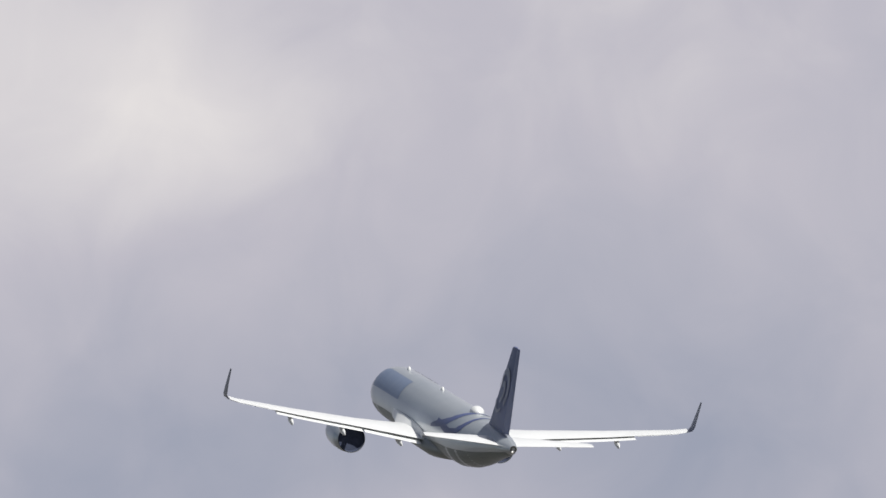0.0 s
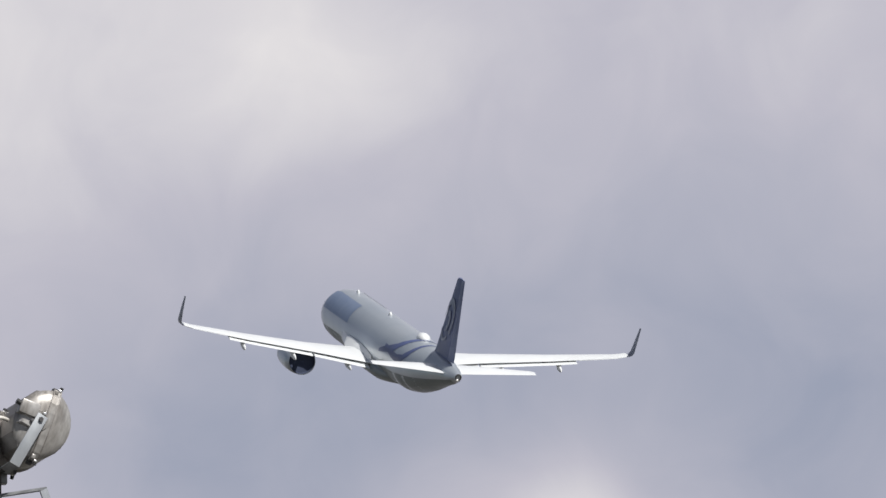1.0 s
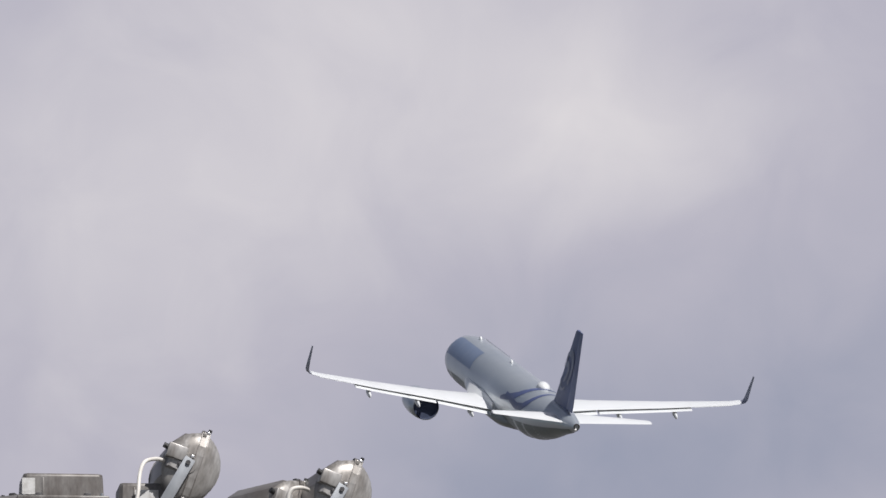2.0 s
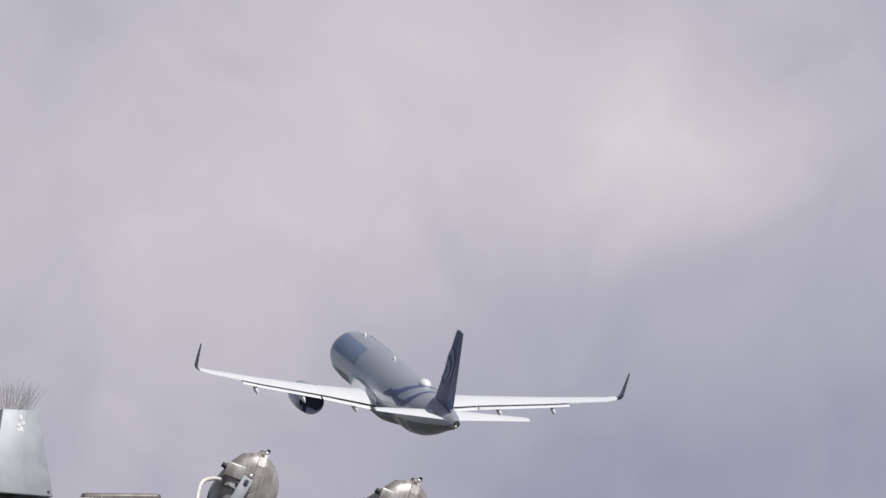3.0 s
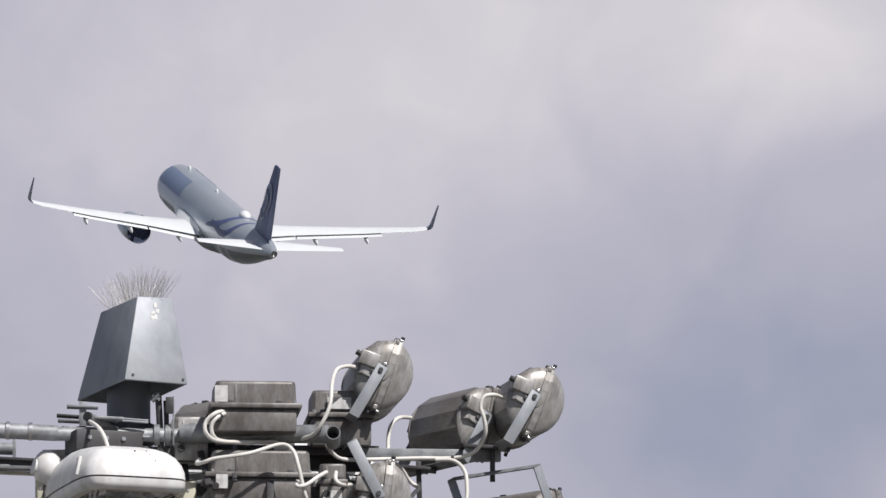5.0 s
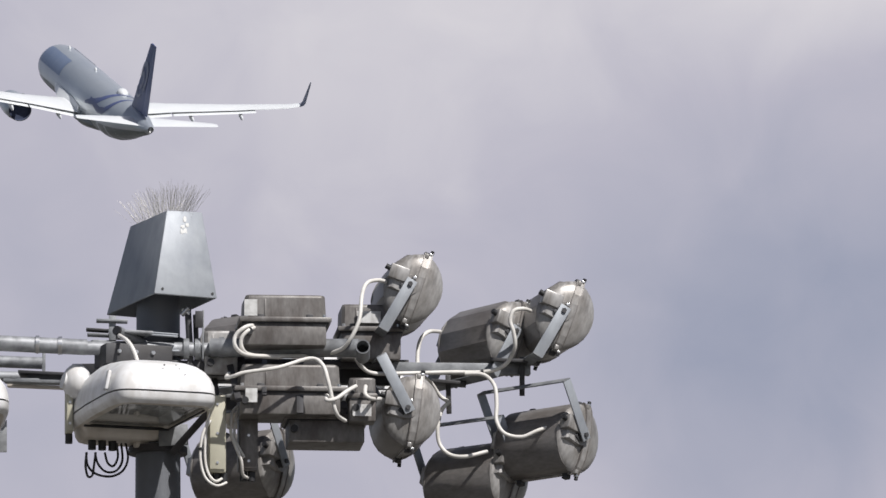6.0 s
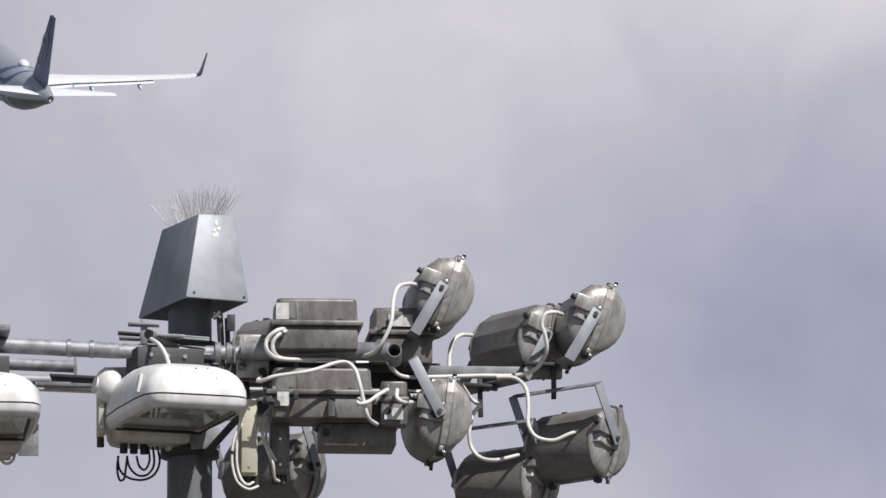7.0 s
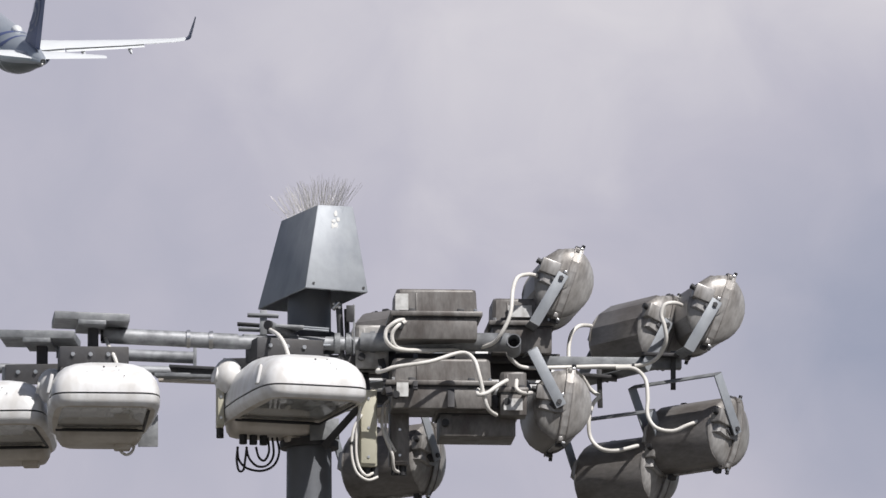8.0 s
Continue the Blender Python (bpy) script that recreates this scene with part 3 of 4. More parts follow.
def plan(inset, z, lift=0.0, n=64, power=0.27, back=0.16):
    """A level ring round the lantern, drawn in by inset."""
    pts = []
    for k in range(n):
        a = math.tau * k / n
        c, q = math.cos(a), math.sin(a)
        x = (LW - inset) * math.copysign(abs(c) ** power, c)
        y = LN / 2 + (LN / 2 - inset) * math.copysign(abs(q) ** power, q)
        if z > 0.05:
            z_here = z * (0.82 + 0.34 * min(1.0, y / 0.42))
        else:
            z_here = z
        pts.append((x * (1 - back * max(0, y / LN - 0.45) * 1.6), y, z_here + lift * math.sin(math.pi * min(1, max(0, y / LN * 0.85 + 0.12)))))
    return pts


def window_ring(z, grow=0.0, n=64):
    pts = []
    for k in range(n):
        a = math.tau * k / n
        c, q = math.cos(a), math.sin(a)
        pts.append(((0.186 + grow) * math.copysign(abs(c) ** 0.16, c), 0.325 + (0.285 + grow) * math.copysign(abs(q) ** 0.16, q), z))
    return pts


def build_lantern(m, label, glands, spigot=True):
    """x: across, y: from the nose (0) backwards, z: up; the rim is at z 0."""
    lan = thing("street_lantern", m, label, "street lantern", "white lanterns on the mast")
    bm = bmesh.new()
    loft(bm, [plan(0.0, 0.002), plan(0.003, 0.035), plan(0.014, 0.072, 0.006), plan(0.036, 0.104, 0.012), plan(0.068, 0.124, 0.020), plan(0.11, 0.134, 0.026), plan(0.17, 0.138, 0.03)], cap=False)
    bm.verts.ensure_lookup_table()
    bm.faces.new(bm.verts[-64:])
    part("canopy", fix(bm), WHITE_GRP, lan, "sunlit white moulded canopy", 50)
    rng = random.Random(11)
    bm = bmesh.new()
    for k in range(14):
        x, y = rng.uniform(-0.13, 0.13), rng.uniform(0.012, 0.3)
        r = rng.uniform(0.002, 0.005)
        z = 0.138 if y > 0.15 else 0.06 + 0.4 * y
        bmesh.ops.create_icosphere(bm, subdivisions=1, radius=r, matrix=pose(x, y if y > 0.15 else 0.008 + 0.2 * y, z + (0.006 if y > 0.15 else 0)))
    part("dirt_specks", bm, STEEL_DARK, lan, "dark specks of dirt", 0)["kind"] = "stuff"
    bm = bmesh.new()
    loft(bm, [plan(0.006, 0.003), plan(0.006, -0.006)], cap=False)
    part("rim_seal", fix(bm), STEEL_DARK, lan, smooth=60)
    bm = bmesh.new()
    loft(bm, [plan(0.0, -0.005), plan(0.001, -0.028), plan(0.008, -0.044), plan(0.022, -0.054)], cap=False)
    part("lower_shell", fix(bm), WHITE_GRP, lan, "white lower shell", 60)
    bm = bmesh.new()
    loft(bm, [plan(0.022, -0.054), window_ring(-0.058, 0.008), window_ring(-0.058), window_ring(-0.03, -0.006)], cap=False)
    part("underside", fix(bm), DIRTY_CREAM, lan, "dirty cream underside", 30)
    bm = bmesh.new()
    add_box(bm, (0.375, 0.014, 0.012), pose(0, 0.612, -0.060), 0.002)
    add_box(bm, (0.010, 0.50, 0.006), pose(0.184, 0.345, -0.061), 0.002)
    part("glass_seal", fix(bm), BLACK, lan, "black rubber seal along the glass", 30)
    bm = bmesh.new()
    loft(bm, [window_ring(-0.052, -0.002), window_ring(-0.048, -0.002)])
    p = part("glass", fix(bm), GLASS, lan)
    p.visible_shadow = False
    bm = bmesh.new()
    loft(bm, [[(x * k, 0.455 + (y - 0.325) * 0.52 * k, z) for x, y, _ in window_ring(0)] for k, z in ((0.95, -0.030), (0.85, 0.0), (0.5, 0.05))], cap=False)
    bm.verts.ensure_lookup_table()
    bm.faces.new(bm.verts[-64:])
    part("reflector", fix(bm), REFLECT, lan, "dull metal reflector", 30)
    bm = bmesh.new()
    add_rod(bm, (0, 0.22, -0.006), (0, 0.40, -0.006), 0.026, 14)
    add_rod(bm, (0, 0.40, -0.006), (0, 0.50, -0.006), 0.018, 14)
    part("lamp_tube", fix(bm), DROPPING, lan)
    bm = bmesh.new()
    add_rod(bm, (-0.155, 0.20, -0.036), (0.02, 0.13, -0.036), 0.0035, 6)
    part("lamp_wire", fix(bm), DROPPING, lan)
    for x in (-0.12, -0.065, 0.025, 0.085, 0.13):
        bm = bmesh.new()
        add_box(bm, (0.026, 0.05, 0.022), pose(x, 0.12 + 0.3 * abs(x), -0.032), 0.003)
        add_box(bm, (0.006, 0.12, 0.010), pose(x + 0.010, 0.15, -0.028), 0.001)
        part("lamp_clip", fix(bm), DROPPING, lan, "small white clip behind the glass")
    # added pale bars, crosswise and lengthwise, for bright streaks reflected in the glass
    for y in (0.46, 0.55):
        bm = bmesh.new()
        add_bar(bm, (-0.15, y, -0.012), (0.15, y, -0.012), 0.02, 0.012, (0, 1, 0), 0.003)
        part("reflection_bar", fix(bm), REFLECT, lan)
    for x in (-0.1, 0.02, 0.11):
        bm = bmesh.new()
        add_bar(bm, (x, 0.08, -0.02), (x + 0.015, 0.56, -0.02), 0.006, 0.014, (1, 0, 0), 0.002)
        part("reflection_streak", fix(bm), DROPPING, lan)
    # rib on the flank
    for sx in (-1,):
        bm = bmesh.new()
        add_box(bm, (0.016, 0.035, 0.085), pose(sx * (LW - 0.003), 0.13, 0.055, 0, sx * -12, 0), 0.006)
        part("hinge_rib", fix(bm), WHITE_GRP, lan)
    bm = bmesh.new()
    bmesh.ops.create_uvsphere(bm, u_segments=20, v_segments=12, radius=0.07, matrix=pose(-0.20, 0.68, 0.135) @ Matrix.Diagonal((0.9, 1, 1.1, 1)))
    add_rod(bm, (-0.262, 0.68, 0.14), (-0.10, 0.68, 0.10), 0.036, 16)
    part("photocell", fix(bm), WHITE_GRP, lan, "round white boss")
    bm = bmesh.new()
    loft(bm, [[(x * k, 0.745 + (y - 0.44) * q, z) for x, y, _ in plan(0.045, 0.0)] for k, q, z in ((0.98, 0.30, -0.050), (0.95, 0.30, -0.078), (0.88, 0.28, -0.098), (0.78, 0.24, -0.105))])
    part("gear_tray", fix(bm), DIRTY_CREAM, lan, "dirty cream tray under the rear", 50)
    bm = bmesh.new()
    add_box(bm, (0.07, 0.06, 0.03), pose(0.10, 0.72, -0.115), 0.008)
    part("tray_foot", fix(bm), DIRTY_CREAM, lan)
    for x in (-0.12, -0.075, -0.03)[:glands]:
        bm = bmesh.new()
        add_rod(bm, (x, 0.72, -0.100), (x, 0.72, -0.145), 0.017, 10)
        part("cable_gland", fix(bm), BLACK, lan)
    # spigot that carries it, up to its bracket
    if spigot:
        bm = bmesh.new()
        add_rod(bm, (0.02, 0.58, 0.13), (0.02, 0.58, 0.28), 0.03, 14)
        part("spigot", fix(bm), GALV, lan)
    return lan


def lantern(corner, turn, label, glands=0, spigot=True):
    """corner: the near west corner of the rim from the head; turn: degrees the nose looks to the east of the viewer."""
    m = pose(0, 0, 0, 0, 0, turn)
    m.translation = head(corner) - m.to_3x3() @ Vector((-LW, 0.0, 0.0))
    return build_lantern(m, label, glands, spigot)


LANTERNS = [
    lantern((-0.179, -0.850, -0.330), 17, "white street lantern with a dirty glass underside, beside the pole", 3),
    lantern((-1.088, -1.000, -0.396), 3, "white street lantern seen nose first, on a steel bracket"),
    lantern((-1.591, -0.300, -0.364), -6, "white street lantern partly shaded by its neighbour"),
]
# one more on the far side, facing away along the arm
lantern((1.085, 0.900, -0.045), 98, "white street lantern behind the cross arm, seen by its nose", 0, False)


def lantern_bracket(lan, plate, aside):
    """Channel, post and top plate over a lantern's spigot."""
    b = thing("lantern_bracket", lan.matrix_world @ pose(0.02 + aside, 0.58, 0.234), "dark steel bracket that carries a lantern", "bracket", "lantern brackets")
    bm = bmesh.new()
    add_box(bm, (0.29, 0.012, 0.085), pose(0, -0.08, 0.0), 0.003)
    add_box(bm, (0.29, 0.17, 0.010), pose(0, 0.0, 0.040), 0.003)
    for s in (-1, 1):
        add_box(bm, (0.008, 0.17, 0.085), pose(s * 0.143, 0.0, 0.0), 0.002)
    part("channel", fix(bm), STEEL_DARK, b, "dark steel channel")
    for x in (-0.09, -0.015, 0.06):
        bm = bmesh.new()
        add_rod(bm, (x, -0.086, 0.01), (x, -0.096, 0.01), 0.009, 8)
        part("bolt", fix(bm), BOLT, b)
    bm = bmesh.new()
    add_box(bm, (0.045, 0.045, 0.12 if plate else 0.06), pose(0, 0.02, 0.095 if plate else 0.07), 0.006)
    part("post", fix(bm), STEEL_DARK, b)
    bm = bmesh.new()
    if plate:
        add_box(bm, (0.32, 0.26, 0.034), pose(-0.01, 0.02, 0.17, 0, 2, 0), 0.004)
        add_box(bm, (0.12, 0.26, 0.02), pose(-0.01, 0.02, 0.146, 0, 2, 0), 0.004)
    else:
        add_box(bm, (0.13, 0.2, 0.012), pose(0, 0.02, 0.10), 0.003)
        add_box(bm, (0.28, 0.03, 0.012), pose(-0.03, 0.05, 0.07), 0.003)
    part("top_plate", fix(bm), GALV, b, "flat galvanised top plate")
    bm = bmesh.new()
    add_box(bm, (0.05, 0.62, 0.05), pose(0.1, 0.36, 0.0), 0.004)
    part("tie_bar", fix(bm), GALV, b)
    return b


for lan, plate, aside in zip(LANTERNS, (False, True, True), (0.0, -0.05, 0.14)):
    lantern_bracket(lan, plate, aside)


# ---- gear boxes ----
def build_box(corner_near, turn, w, d, h_lo, h_lid, label, mat=BOX_GREY):
    """A cast gear box: body, flange and lid, from its near west bottom corner."""
    m = pose(0, 0, 0, 0, 0, turn)
    m.translation = head(corner_near)
    box = thing("gear_box", m, label, "gear box", "gear boxes on the mast")
    bm = bmesh.new()
    add_box(bm, (w * 0.94, d * 0.94, h_lo), pose(w / 2, d / 2, h_lo / 2), 0.007)
    part("body", fix(bm), mat, box)
    bm = bmesh.new()
    add_box(bm, (w * 1.06, d * 1.06, 0.022), pose(w / 2, d / 2, h_lo + 0.009), 0.006)
    part("flange", fix(bm), mat, box)
    bm = bmesh.new()
    rings = []
    for k, z in ((0.94, 0.0), (0.915, 0.86), (0.905, 0.96), (0.88, 1.0)):
        a, b, q = w * k / 2, d * k / 2, 0.014
        rings.append([(w / 2 + x, d / 2 + y, h_lo + 0.016 + z * h_lid) for x, y in ((a - q, -b), (a, -b + q), (a, b - q), (a - q, b), (q - a, b), (-a, b - q), (-a, q - b), (q - a, -b))])
    loft(bm, rings)
    part("lid", fix(bm), mat, box)
    bm = bmesh.new()
    add_box(bm, (w * 0.99, d * 0.99, 0.006), pose(w / 2, d / 2, h_lo - 0.004))
    part("gasket", fix(bm), BLACK, box, "dark gasket under the flange")
    for x in (0.27,):
        bm = bmesh.new()
        add_box(bm, (0.008, 0.012, h_lid * 0.8), pose(w * x, d * 0.044, h_lo + 0.016 + h_lid * 0.42, -4, 0, 0), 0.002)
        part("rib", fix(bm), mat, box)
    for x in (w * 0.22, w * 0.78):
        bm = bmesh.new()
        add_box(bm, (0.03, 0.02, 0.045), pose(x, 0.012, h_lo + 0.01), 0.003)
        part("hasp", fix(bm), STEEL_DARK, box)
    for x in (0.02, w - 0.02):
        bm = bmesh.new()
        add_rod(bm, (x, 0.012, h_lo - 0.006), (x, 0.012, h_lo + 0.032), 0.008, 8)
        part("bolt", fix(bm), BOLT, box)
    bm = bmesh.new()
    add_rod(bm, (0.03, 0.02, h_lo * 0.55), (0.03, -0.02, h_lo * 0.55), 0.016, 10)
    part("cable_gland", fix(bm), BLACK, box)
    return box


build_box((0.354, -0.420, -0.070), 4, 0.37, 0.26, 0.10, 0.10, "grey-brown cast gear box lying on the cross arm")
build_box((0.769, -0.100, -0.077), 4, 0.27, 0.26, 0.12, 0.10, "small grey-brown gear box with a white sticker")
build_box((0.337, -0.370, -0.358), 4, 0.45, 0.26, 0.10, 0.10, "grey-brown gear box hanging under the cross arm")
build_box((0.546, -0.280, -0.464), 4, 0.34, 0.24, 0.10, 0.03, "dark flat gear box under the lower arm")


def sticker(a, w, h, label):
    bm = bmesh.new()
    add_box(bm, (w, 0.003, h), AT_HEAD @ Matrix.Translation(a) @ pose(0, 0, 0, 0, 0, 4))
    return tagged(part("sticker", bm, LABEL, None, smooth=0), label, "sticker")


sticker((0.894, -0.100, 0.101), 0.10, 0.05, "weathered white sticker on a gear box")
sticker((0.392, -0.412, 0.089), 0.055, 0.07, "faded pale sticker on a gear box lid")
sticker((0.395, -0.374, -0.281), 0.05, 0.06, "faded pale sticker on a hanging gear box")
sticker((0.863, -0.372, -0.344), 0.08, 0.05, "torn white sticker under the cross arm")


def enclosure(a, w, d, h, mat, label, glands=3):
    """An upright narrow switch enclosure, from its near top middle."""
    e = thing("enclosure", AT_HEAD @ Matrix.Translation(a) @ pose(0, 0, 0, 0, 0, 6), label, "enclosure", "enclosures under the arms")
    bm = bmesh.new()
    add_box(bm, (w, d, h), pose(0, d / 2, -h / 2), 0.006)
    part("body", fix(bm), mat, e)
    bm = bmesh.new()
    add_box(bm, (w * 0.86, 0.008, h * 0.93), pose(0, -0.004, -h / 2), 0.003)
    part("cover", fix(bm), mat, e)
    for z in (-0.04, -h / 2, -h + 0.04):
        bm = bmesh.new()
        add_rod(bm, (0.0, -0.008, z), (0.0, -0.012, z), 0.006, 8)
        part("screw", fix(bm), BOLT, e)
    for k in range(glands):
        bm = bmesh.new()
        x = (k - (glands - 1) / 2) * w * 0.42
        add_rod(bm, (x, d / 2, -h), (x, d / 2, -h - 0.04), 0.016, 10)
        part("cable_gland", fix(bm), BLACK, e)
    return e


enclosure((0.251, -0.300, -0.269), 0.075, 0.07, 0.33, BEIGE, "narrow beige electrical enclosure hanging beside the pole")
enclosure((0.383, -0.200, -0.276), 0.082, 0.07, 0.30, BOX_GREY, "narrow grey electrical enclosure hanging beside the pole", 2)
enclosure((-0.374, -0.200, -0.155), 0.03, 0.07, 0.26, BEIGE, "slim beige electrical enclosure behind a lantern", 1)
build_box((0.192, -0.170, -0.155), 4, 0.15, 0.16, 0.085, 0.085, "small pale grey junction box next to the pole", PALE_BOX)
build_box((0.806, -0.360, -0.388), 4, 0.12, 0.12, 0.10, 0.07, "small grey junction box under the cross arm")


CABLE = 0.0088


def cable(points, label, r=CABLE, mat=None):
    bm = tube_along([head(p) for p in points], r)
    return tagged(part("cable", bm, mat or CABLE_WHITE, None, smooth=60), label, "cable", "cables on the mast")


cable([(0.404, -0.400, 0.015), (0.366, -0.450, -0.003), (0.327, -0.450, -0.039), (0.327, -0.450, -0.085), (0.371, -0.420, -0.114), (0.474, -0.360, -0.111), (0.665, -0.260, -0.090), (0.769, -0.340, -0.081), (0.814, -0.380, -0.040),
       (0.852, -0.380, 0.045), (0.862, -0.330, 0.151), (0.883, -0.240, 0.222), (0.929, -0.200, 0.243), (0.965, -0.160, 0.243)], "white cable from a gear box up to a floodlight")
cable([(0.409, -0.400, 0.006), (0.375, -0.440, -0.018), (0.351, -0.440, -0.054), (0.359, -0.430, -0.096), (0.395, -0.400, -0.113), (0.510, -0.340, -0.113)], "white cable looped out of a gear box")
cable([(0.299, -0.360, -0.186), (0.289, -0.420, -0.213), (0.323, -0.480, -0.216), (0.366, -0.490, -0.203), (0.509, -0.490, -0.181), (0.641, -0.440, -0.134), (0.695, -0.460, -0.164), (0.719, -0.480, -0.238), (0.738, -0.470, -0.321), (0.758, -0.450, -0.378), (0.792, -0.380, -0.391)],
      "white cable tied under the cross arm")
cable([(0.715, -0.440, -0.292), (0.714, -0.480, -0.320), (0.753, -0.480, -0.313), (0.801, -0.450, -0.274), (0.837, -0.370, -0.241)], "short white cable between junction boxes")
cable([(0.878, -0.370, -0.241), (0.877, -0.420, -0.284), (0.904, -0.400, -0.300), (0.941, -0.200, -0.267)], "short white cable into a floodlight")
cable([(0.838, -0.200, -0.094), (0.864, -0.200, -0.131), (0.913, -0.150, -0.149), (1.038, -0.070, -0.136), (1.230, -0.030, -0.124), (1.386, -0.020, -0.120), (1.470, -0.060, -0.098), (1.512, -0.120, -0.035),
       (1.507, -0.140, 0.030), (1.493, -0.140, 0.079), (1.507, -0.140, 0.122), (1.546, -0.120, 0.135), (1.580, -0.050, 0.137)], "white cable along the beam up to a floodlight")
cable([(1.302, -0.030, -0.131), (1.379, -0.040, -0.136), (1.426, -0.080, -0.188), (1.436, -0.100, -0.272), (1.435, -0.120, -0.348), (1.469, -0.130, -0.403), (1.541, -0.130, -0.418), (1.608, -0.130, -0.391), (1.680, -0.100, -0.362)],
      "white cable drooping down to a hanging floodlight")
cable([(1.237, 0.150, -0.223), (1.205, 0.120, -0.262), (1.188, 0.100, -0.336), (1.195, 0.100, -0.409), (1.236, 0.080, -0.459), (1.303, 0.060, -0.472), (1.399, 0.080, -0.446)], "white cable drooping to the rearmost floodlight")
cable([(1.101, 0.000, -0.097), (1.103, 0.020, -0.026), (1.116, 0.040, 0.031), (1.150, 0.080, 0.069), (1.199, 0.200, 0.089)], "white cable rising to a floodlight")
cable([(1.110, 0.000, -0.126), (1.159, 0.100, -0.149), (1.196, 0.150, -0.194), (1.237, 0.150, -0.223)], "white cable behind a hanging floodlight")
for dx in (0, 9):
    cable([head_p for head_p in ([(0.223, -0.310, -0.379), (0.189, -0.330, -0.443), (0.179, -0.330, -0.540), (0.199, -0.330, -0.625), (0.246, -0.320, -0.660), (0.290, -0.280, -0.641)] if dx == 0 else
           [(0.223, -0.300, -0.341), (0.203, -0.320, -0.417), (0.199, -0.320, -0.539), (0.213, -0.320, -0.607), (0.242, -0.320, -0.641), (0.270, -0.280, -0.624)])], "white cable looped under the beige enclosure", 0.006)
cable([(0.342, -0.220, -0.299), (0.314, -0.240, -0.336), (0.309, -0.250, -0.418), (0.328, -0.250, -0.479), (0.352, -0.250, -0.539), (0.359, -0.220, -0.595), (0.381, -0.170, -0.602)], "pale cable beside the grey enclosure", 0.007)
cable([(0.342, -0.200, -0.305), (0.326, -0.220, -0.377), (0.328, -0.230, -0.451), (0.366, -0.240, -0.526)], "white cable beside the grey enclosure", 0.006)
cable([(-0.165, -0.320, -0.017), (-0.131, -0.420, -0.056), (-0.105, -0.460, -0.101), (-0.086, -0.500, -0.161)], "white cable into a lantern", 0.009)
cable([(-0.863, -0.370, -0.062), (-0.846, -0.450, -0.112), (-0.824, -0.500, -0.161), (-0.810, -0.550, -0.208)], "pale cable into a lantern", 0.008)
cable([(-0.304, -0.120, -0.487), (-0.297, -0.140, -0.546), (-0.261, -0.140, -0.582), (-0.199, -0.140, -0.592), (-0.149, -0.130, -0.566), (-0.127, -0.110, -0.509), (-0.137, -0.080, -0.441)], "black cable loop under a lantern", 0.005, BLACK)
cable([(-0.266, -0.120, -0.487), (-0.254, -0.140, -0.538), (-0.220, -0.140, -0.572), (-0.177, -0.130, -0.566), (-0.151, -0.110, -0.519), (-0.156, -0.090, -0.443)], "black cable loop under a lantern", 0.005, BLACK)
cable([(-0.225, -0.120, -0.487), (-0.213, -0.130, -0.532), (-0.189, -0.130, -0.546), (-0.170, -0.120, -0.506), (-0.175, -0.100, -0.444)], "dark cable loop under a lantern", 0.005, STEEL_DARK)
cable([(-0.302, -0.130, -0.488), (-0.307, -0.150, -0.547), (-0.297, -0.150, -0.593), (-0.278, -0.150, -0.589), (-0.271, -0.140, -0.546), (-0.264, -0.130, -0.488)], "dark cable loop under a lantern", 0.005, STEEL_DARK)
cable([(-0.812, -0.200, -0.471), (-0.802, -0.250, -0.520), (-0.773, -0.260, -0.543), (-0.744, -0.250, -0.518), (-0.740, -0.200, -0.446)], "pale cable loop under a lantern", 0.006)


def cable_tie(a, b):
    bm = bmesh.new()
    add_rod(bm, head(a), head(b), 0.011, 10)
    return tagged(part("cable_tie", fix(bm), BLACK, None), "black cable tie round white cables", "cable tie", "cable ties on the mast")


cable_tie((0.661, -0.260, -0.090), (0.673, -0.255, -0.086))
cable_tie((1.369, -0.020, -0.120), (1.381, -0.020, -0.120))
cable_tie((1.115, -0.050, -0.130), (1.127, -0.050, -0.130))
cable_tie((0.182, -0.330, -0.499), (0.184, -0.330, -0.509))


def build_bird_spikes():
    """Thin stainless wires that fan out on the cover."""
    rng = random.Random(5)
    bm = bmesh.new()
    near_edge, far_edge = Vector((0.036, -0.200, 0.535)), Vector((-0.113, 0.160, 0.538))
    for k in range(260):
        u, w = rng.random(), rng.random()
        base = near_edge * (1 - u) + far_edge * u + Vector((0.01 + 0.12 * w, 0.03 * w, 0.0))
        lean = Vector((rng.gauss((w - 0.5) * 1.0 - (u - 0.5) * 0.7, 0.26), rng.gauss((u - 0.5) * 1.2, 0.35), 1.0)).normalized()
        tip = base + lean * rng.uniform(0.11, 0.15)
        add_rod(bm, head(base - Vector((0, 0, 0.015))), head(tip), 0.00055, 4, 0.0004)
    return tagged(part("bird_spikes", bm, WIRE, None, smooth=0), "fan of thin stainless bird spikes on the mast cover", "bird spikes", kind="stuff")


build_bird_spikes()


# ---- the aircraft ----
def fuselage_ring(y, r, z, n=40):
    return [(r * math.sin(a), y, z + r * 1.045 * math.cos(a)) for a in (k * math.tau / n for k in range(n))]


